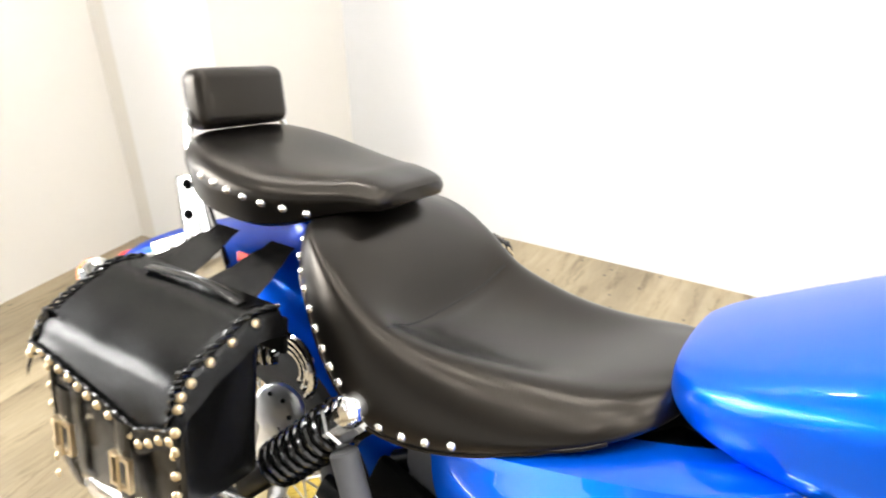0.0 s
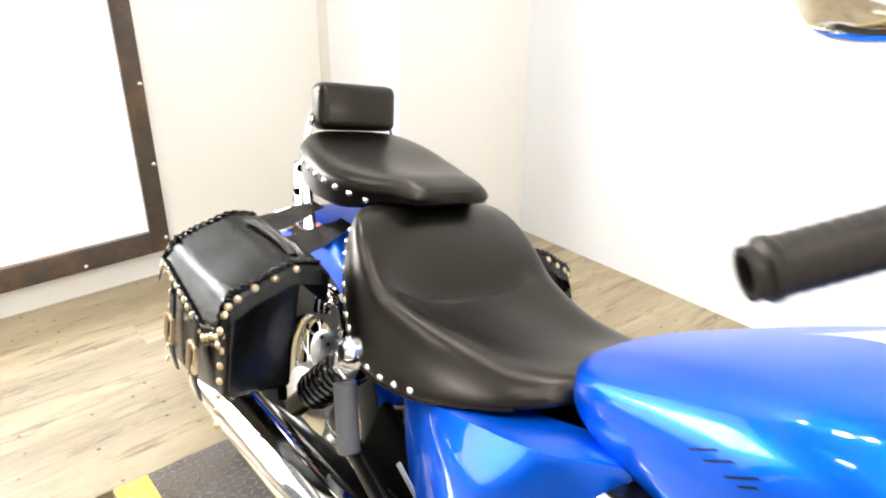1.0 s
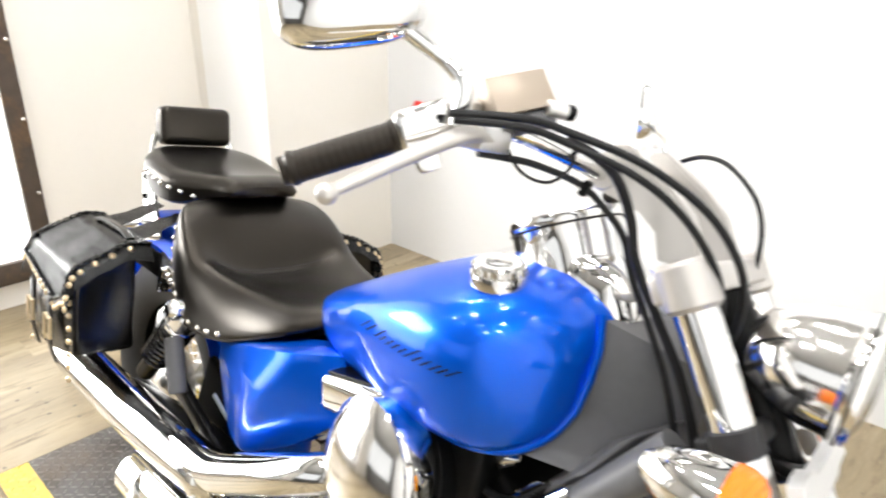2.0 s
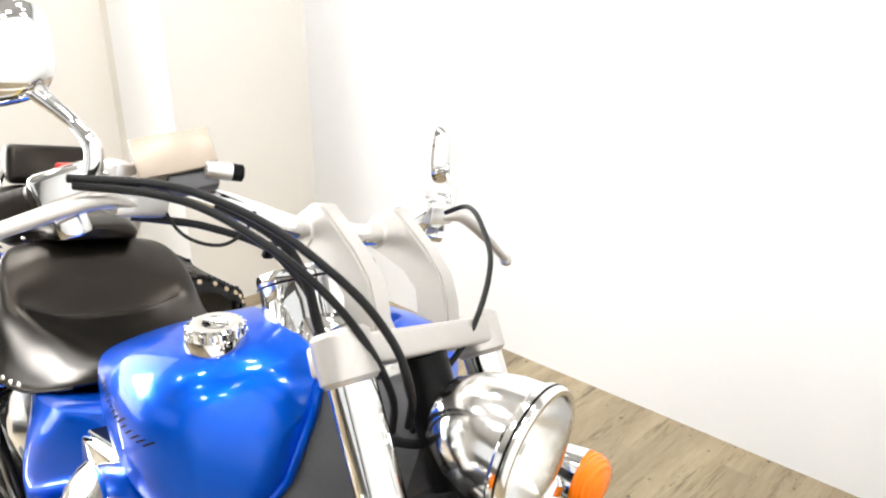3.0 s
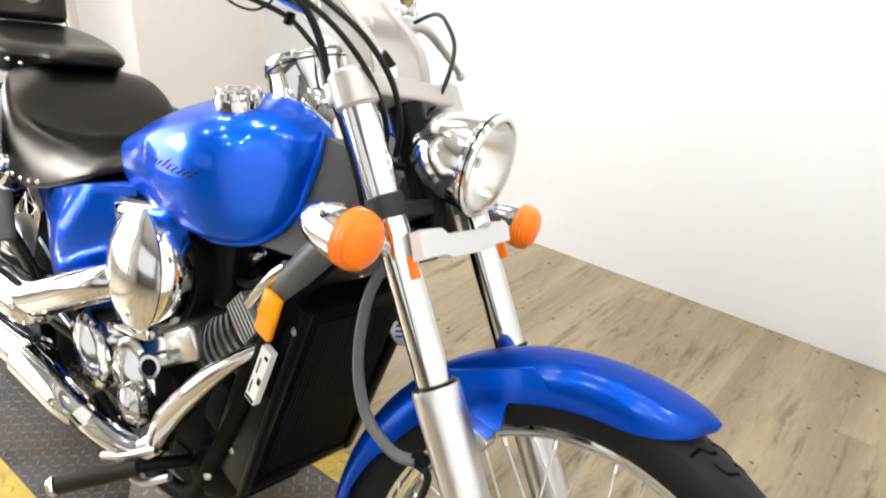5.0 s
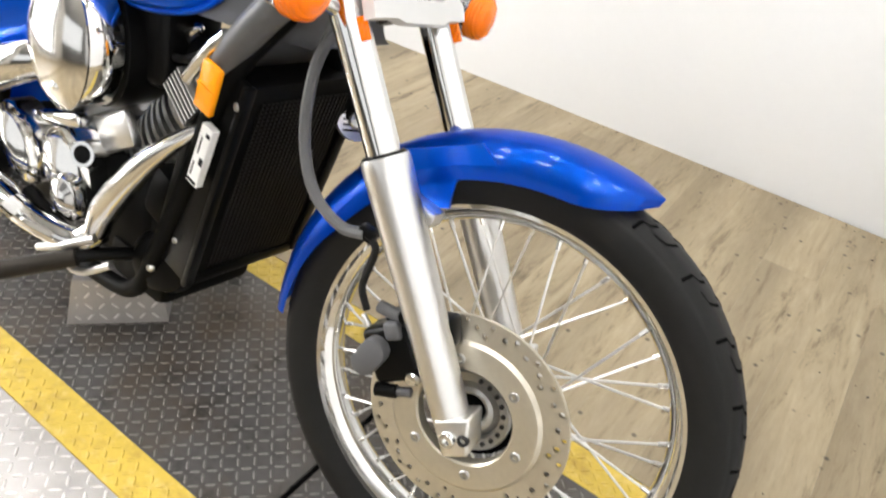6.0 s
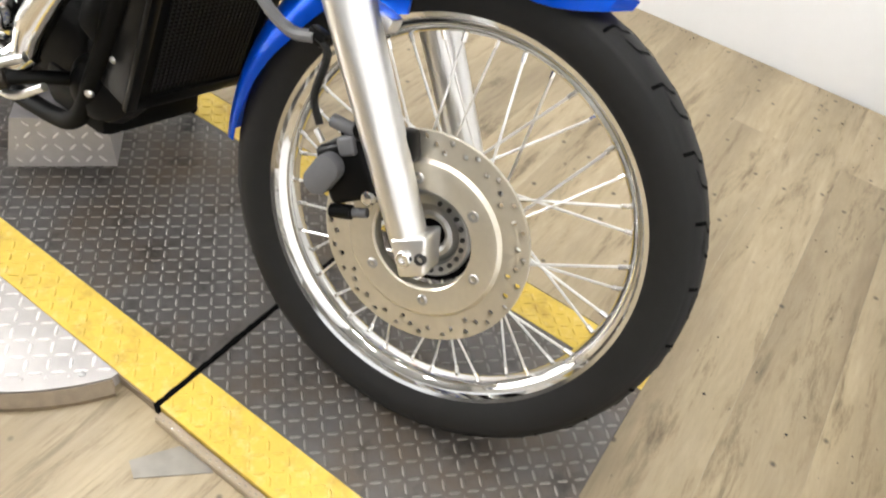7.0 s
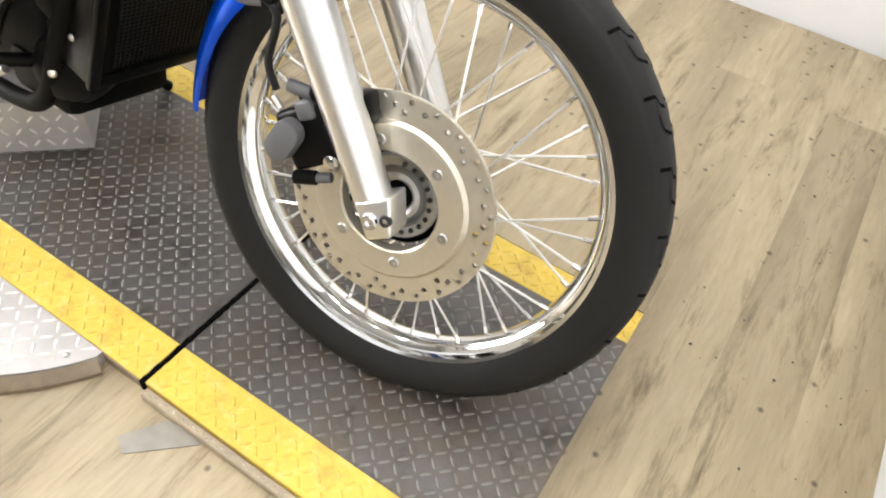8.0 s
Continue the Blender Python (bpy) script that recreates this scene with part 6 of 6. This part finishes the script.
# rear shock absorbers
for s in (-1, 1):
    a, b_ = Vector((-1.285, s * 0.190, 0.665)), Vector((-1.500, s * 0.185, 0.445))
    d = (b_ - a).normalized()
    sh = body("shock_absorber", rod(a + d * 0.02, b_, 0.021, 18), BLACK, "black coil shock absorber")
    coil = [a + d * (0.065 + 0.15 * k / 96) + (Vector((d.z, 0, -d.x)) * math.cos(k * math.pi / 6) + Vector((0, 1, 0)) * math.sin(k * math.pi / 6)) * 0.031 for k in range(97)]
    body("spring", tube(coil, 0.0052, 8, 0), GLOSS_BLACK, "", sh)
    body("top_cover", lathe([(0, -0.006), (0.026, -0.006), (0.031, 0.0), (0.031, 0.046), (0.034, 0.048), (0.034, 0.056), (0.028, 0.060), (0, 0.060)], 8, along(a + d * 0.01, d)), CHROME, "chrome top cover", sh)
    body("top_bolt", lathe([(0, 0.016), (0.012, 0.015), (0.019, 0.008), (0.021, 0), (0.021, -0.02), (0, -0.02)], 20, along(a + Vector((-0.01, s * 0.03, 0.0)), (0, s, 0))), CHROME, "", sh)
body("swingarm", tube([(-1.05, -0.12, 0.33), (-1.25, -0.135, 0.325), (-1.66, -0.13, 0.328)], 0.026, 14, 6), BLACK, "black swingarm")
body("swingarm", tube([(-1.05, 0.12, 0.33), (-1.25, 0.135, 0.325), (-1.66, 0.13, 0.328)], 0.026, 14, 6), BLACK, "black swingarm")
body("rear_hub_cover", lathe([(0, 0.03), (0.03, 0.03), (0.05, 0.02), (0.085, 0.012), (0.09, 0.0), (0.09, -0.03), (0, -0.03)], 36, along((-1.66, -0.06, 0.328), (0, -1, 0))), ALLOY, "silver rear brake drum")
body("brake_bracket", joined(lathe([(0, 0.006), (0.034, 0.006), (0.04, 0.002), (0.04, -0.006), (0, -0.006)], 28, along((-1.475, -0.150, 0.560), (0.2, -1, 0.15))), moved(block(-0.02, 0.02, -0.006, 0.006, -0.09, 0.0, 0.005, 2), pose(-1.485, -0.148, 0.545, 0, 12))), ALLOY, "polished rear brake bracket with small holes")
for k in range(6):
    body("bracket_hole", rod(Vector((-1.475 + 0.026 * math.cos(k), -0.158, 0.562 + 0.026 * math.sin(k))), Vector((-1.475 + 0.026 * math.cos(k), -0.154, 0.562 + 0.026 * math.sin(k))), 0.0035, 8), BLACK)
for k in range(3):
    body("cover_ring", tube([(-1.455 + (0.052 - 0.012 * k) * math.cos(a_), -0.16 + 0.004 * k, 0.640 + (0.050 - 0.012 * k) * math.sin(a_)) for a_ in np.linspace(-0.6, 3.4, 15)], 0.006, 8, 0), CHROME, "curved chrome cover")
body("chain_guard", tube([(-1.12, -0.165, 0.42), (-1.30, -0.175, 0.415), (-1.50, -0.18, 0.385), (-1.62, -0.18, 0.36)], 0.030, 14, 6, 0.5), BLACK, "black swingarm cover")
body("frame_gusset", moved(block(-0.14, 0.10, -0.01, 0.01, -0.07, 0.07, 0.01, 2), pose(-1.20, -0.13, 0.44, 0, 20)), DIM, "black frame gusset")
# added plate, its black stands for the shade below the yoke strap
body("strap_shade", moved(block(-0.13, 0.062, -0.005, 0.005, 0.055, 0.105, 0.004, 2), pose(-1.475, -0.200, 0.635)), DIM, "black plate added for the dark gap under the yoke strap")
body("reserve_tank", rod((-1.304, -0.215, 0.605), (-1.258, -0.222, 0.508), 0.018, 18), PLASTIC, "dark cylinder below the seat")
body("battery_box", moved(block(-0.12, 0.12, -0.12, 0.12, -0.09, 0.09, 0.015), pose(-1.16, 0, 0.57)), PLASTIC, "dark box below the seat")
body("passenger_peg_bracket", moved(block(-0.14, 0.12, -0.008, 0.008, -0.02, 0.02, 0.006), pose(-1.22, -0.20, 0.475, 0, 22)), BLACK, "black bracket")
body("linkage", rod((-1.36, -0.20, 0.50), (-1.02, -0.19, 0.40), 0.008), CHROME, "thin chrome rod")
body("side_stand", tube([(-0.80, 0.10, 0.20), (-0.80, 0.17, 0.12), (-0.80, 0.235, 0.065)], 0.012, 12, 6), BLACK, "black side stand")

# saddlebags -----------------------------------------------------------------
def saddlebag(s, label):
    bag = thing("saddlebag", LEAN, label, "saddlebag", "saddlebags")
    xa, xb, ya, yb, za, zb = (-1.655, -1.408, 0.246, 0.362, 0.505, 0.744) if s < 0 else (-1.64, -1.375, 0.205, 0.325, 0.50, 0.735)

    def q(x, y, z):
        return (x, s * y, z)

    # body: a soft box, a little bulged and sagging
    bm = block(xa, xb, ya, yb, za, zb, 0.012, 3)
    bmesh.ops.subdivide_edges(bm, edges=[e for e in bm.edges if e.calc_length() > 0.06], cuts=5, use_grid_fill=True)
    for v in bm.verts:
        fx, fz = (v.co.x - xa) / (xb - xa), (v.co.z - za) / (zb - za)
        bul = max(0, math.sin(math.pi * min(max(fx, 0), 1))) * max(0, math.sin(math.pi * min(max(fz, 0), 1)))
        if v.co.y > yb - 0.02:
            v.co.y += 0.014 * bul
        if v.co.x > xb - 0.02:
            v.co.x -= 0.012 * max(0, math.sin(math.pi * fz)) * max(0.0, math.sin(math.pi * (v.co.y - ya) / (yb - ya)))
        v.co.z += (0.012 * math.sin(math.pi * fx) * -0.6 + 0.042 * fx) * (1 - fz)
        v.co.z -= 0.020 * fz * max(0.0, (v.co.y - ya) / (yb - ya)) ** 1.5
        v.co += Vector((noise.noise(v.co * 14), noise.noise(v.co * 14 + Vector((5, 0, 0))), noise.noise(v.co * 14 + Vector((0, 7, 0))))) * 0.004
        v.co.y *= s
    part("bag_body", bm, LEATHER, bag, "", 45)
    for x in (xb - 0.002, xa + 0.002):
        part("gusset_welt", tube([q(x, yb - 0.002, za + 0.05), q(x + 0.002, yb + 0.001, za + 0.14), q(x, yb, zb - 0.01)], 0.004, 8, 5), LEATHER, bag)
    # lid: nearly flat over the top, then down the outer face to one low point
    rows = []
    for i in range(33):
        u_ = i / 32
        x = xa - 0.020 + (xb - xa + 0.040) * u_
        drop = float(np.interp(u_, (0, 0.08, 0.76, 0.90, 1.0), (0.052, 0.045, 0.105, 0.078, 0.070)))
        row = []
        rim = max(0.0, (abs(2 * u_ - 1) - 0.86) / 0.14)
        prof = [(ya - 0.024, zb + 0.022), (ya + 0.022, zb + 0.025), (yb - 0.060, zb + 0.012), (yb - 0.030, zb - 0.001), (yb - 0.006, zb - 0.013), (yb + 0.007, zb - 0.024), (yb + 0.014, zb - 0.040), (yb + 0.020, zb - 0.018 - drop * 0.7), (yb + 0.019, zb - 0.018 - drop)]
        for y, z in prof:
            w_ = 0.004 * math.sin(y * 95 + u_ * 9) * rim
            n_ = noise.noise(Vector((x * 9, y * 9, z * 9))) * 0.004
            row.append(Vector(q(x, y + n_, z + w_ + n_ - 0.030 * rim ** 1.3)))
        rows.append([tuple(p) for p in curve_points(row, 4)])
    bm = rings(rows, closed=False, caps=False)
    bmesh.ops.solidify(bm, geom=bm.faces[:], thickness=0.0045)
    lid = part("lid_flap", bm, LEATHER, bag, "black leather flap with braided edge", 50)
    # braided edge and studs along it
    nr = len(rows[0])
    border = [Vector(rows[2][k]) for k in range(0, nr - 4, 2)] + [Vector(r[-5]) for r in rows[3:-3]] + [Vector(rows[-3][k]) for k in range(nr - 5, -1, -2)]
    for ph in (0, math.pi):
        braid = []
        line = curve_points(border, 3)
        for k, p in enumerate(line):
            braid.append(p + Vector((0.0025 * math.sin(k * 1.3 + ph), s * 0.0035 * math.cos(k * 1.3 + ph), 0.0025 * math.cos(k * 1.3 + ph) + 0.002)))
        part("braid", tube(braid, 0.0024, 6, 0), LEATHER, lid)
    lt = BVHTree.FromPolygons([v.co[:] for v in lid.data.vertices], [p.vertices[:] for p in lid.data.polygons])
    pts = []
    strip_line = [Vector(rows[1][k]) for k in range(1, nr - 1, 4)] + [Vector(r[-2]) for r in rows[2:-2:2]] + [Vector(rows[-2][k]) for k in range(nr - 2, 0, -4)]
    for p in strip_line:
        aim = p + Vector((0.004 if p.x > (xa + xb) / 2 else -0.004, s * 0.02, 0.02))
        hit = lt.find_nearest(p + (aim - p) * 0.3)
        nn = hit[1] if hit[1].dot(aim - hit[0]) > 0 else -hit[1]
        pts.append((hit[0] - nn * 0.001, nn))
    stud_row(pts, BRASS, lid, 0.0066)
    stud_row([(q(xb - 0.006, yb + 0.006, zb - 0.06 - 0.026 * k), (0.5, s * 0.86, 0)) for k in range(8)], BRASS, bag, 0.0062)
    stud_row([(q(xa + 0.006, yb + 0.006, zb - 0.06 - 0.026 * k), (-0.5, s * 0.86, 0)) for k in range(8)], BRASS, bag, 0.0062)
    # two straps with buckles on the outer face
    for x in (xa + 0.058, xb - 0.078):
        strap = part("strap", tube([q(x, yb + 0.020, zb - 0.09), q(x, yb + 0.020, zb - 0.14), q(x, yb + 0.019, zb - 0.19), q(x, yb + 0.008, zb - 0.232)], [0.014, 0.0145, 0.0145, 0.012], 10, 6, 0.22, up=(0, 1, 0)), LEATHER, bag, "black leather strap")
        ox, oz, t_ = 0.018, 0.022, 0.005
        outer = [(-ox, -oz), (ox, -oz), (ox, oz), (-ox, oz)]
        inner = [(-ox + t_, -oz + t_), (ox - t_, -oz + t_), (ox - t_, oz - t_), (-ox + t_, oz - t_)]
        rowsb = []
        for (a, b), (c, d) in zip(outer, inner):
            rowsb.append([Vector(q(x + a, yb + 0.021, zb - 0.155 + b)), Vector(q(x + a, yb + 0.027, zb - 0.155 + b)), Vector(q(x + c, yb + 0.027, zb - 0.155 + d)), Vector(q(x + c, yb + 0.021, zb - 0.155 + d))])
        rowsb.append(rowsb[0])
        bmx = rings(rowsb, closed=True, caps=False)
        part("buckle", bmx, BRASS, strap, "tarnished metal buckle", 20)
        part("prong", rod(q(x, yb + 0.028, zb - 0.13), q(x, yb + 0.028, zb - 0.18), 0.002, 8), BRASS, strap)
    # yoke straps up to the seat
    for x0_, x1_ in ((xa + 0.050, xa + 0.057), (xb - 0.080, xb - 0.085)):
        rows2 = []
        for t_ in np.linspace(0, 1, 9):
            y = ya + 0.0 - (ya - 0.125) * t_
            z = zb + 0.014 + 0.040 * t_ ** 1.3
            hw = 0.058 - 0.036 * t_ ** 0.7
            rows2.append([q(x0_ + (x1_ - x0_) * t_ - hw + 2 * hw * k / 6, y, z + 0.004 * noise.noise(Vector((k, t_ * 5, s)))) for k in range(7)])
        bm = rings(rows2, closed=False, caps=False)
        bmesh.ops.solidify(bm, geom=bm.faces[:], thickness=0.005)
        part("yoke_strap", bm, LEATHER, bag, "black leather yoke strap", 50)
    part("carry_strap", tube([q(xa + 0.055, ya + 0.010, zb + 0.028), q(xa + 0.115, ya + 0.003, zb + 0.032), q(xb - 0.075, ya + 0.003, zb + 0.032), q(xb - 0.025, ya + 0.007, zb + 0.026)], 0.009, 10, 6, 0.3), LEATHER, bag)
    return bag


saddlebag(-1, "black leather saddlebag with brass studs hung beside the rear wheel")
saddlebag(1, "black leather saddlebag hung on the far flank of the motorcycle")


# ---------------------------------------------------------------- floor planks
PW = (PX1 - PX0) / 16
rng = random.Random(4)
plank_data = {}
col = PX1 + math.ceil((X1 - PX1) / PW) * PW
k = 0
while col > X0 + 1e-6:
    xa, xb = max(col - PW, X0), min(col, X1)
    inside = xb <= PX1 + 1e-4 and xa >= PX0 - 1e-4
    for ya, yb in (((Y0, PY0 - 0.001), (PY1 + 0.001, Y1)) if inside else ((Y0, Y1),)):
        y = ya
        first = rng.uniform(0.8, 2.6)
        while y < yb - 1e-6:
            ye = min(y + (first if y == ya else 2.6), yb)
            key = (round(xb - xa, 4), round(ye - y, 4))
            if key not in plank_data:
                bm = block(0, key[0] - 0.0002, 0, key[1] - 0.0002, -0.1, 0)
                me = bpy.data.meshes.new("plank")
                bm.to_mesh(me)
                bm.free()
                me.materials.append(WOOD)
                plank_data[key] = me
            pl = new("plank", plank_data[key])
            pl.parent = floor
            pl.location = (xa, y, -0.024 if inside and ya < PY0 - 0.1 else 0)
            y = ye
    col -= PW
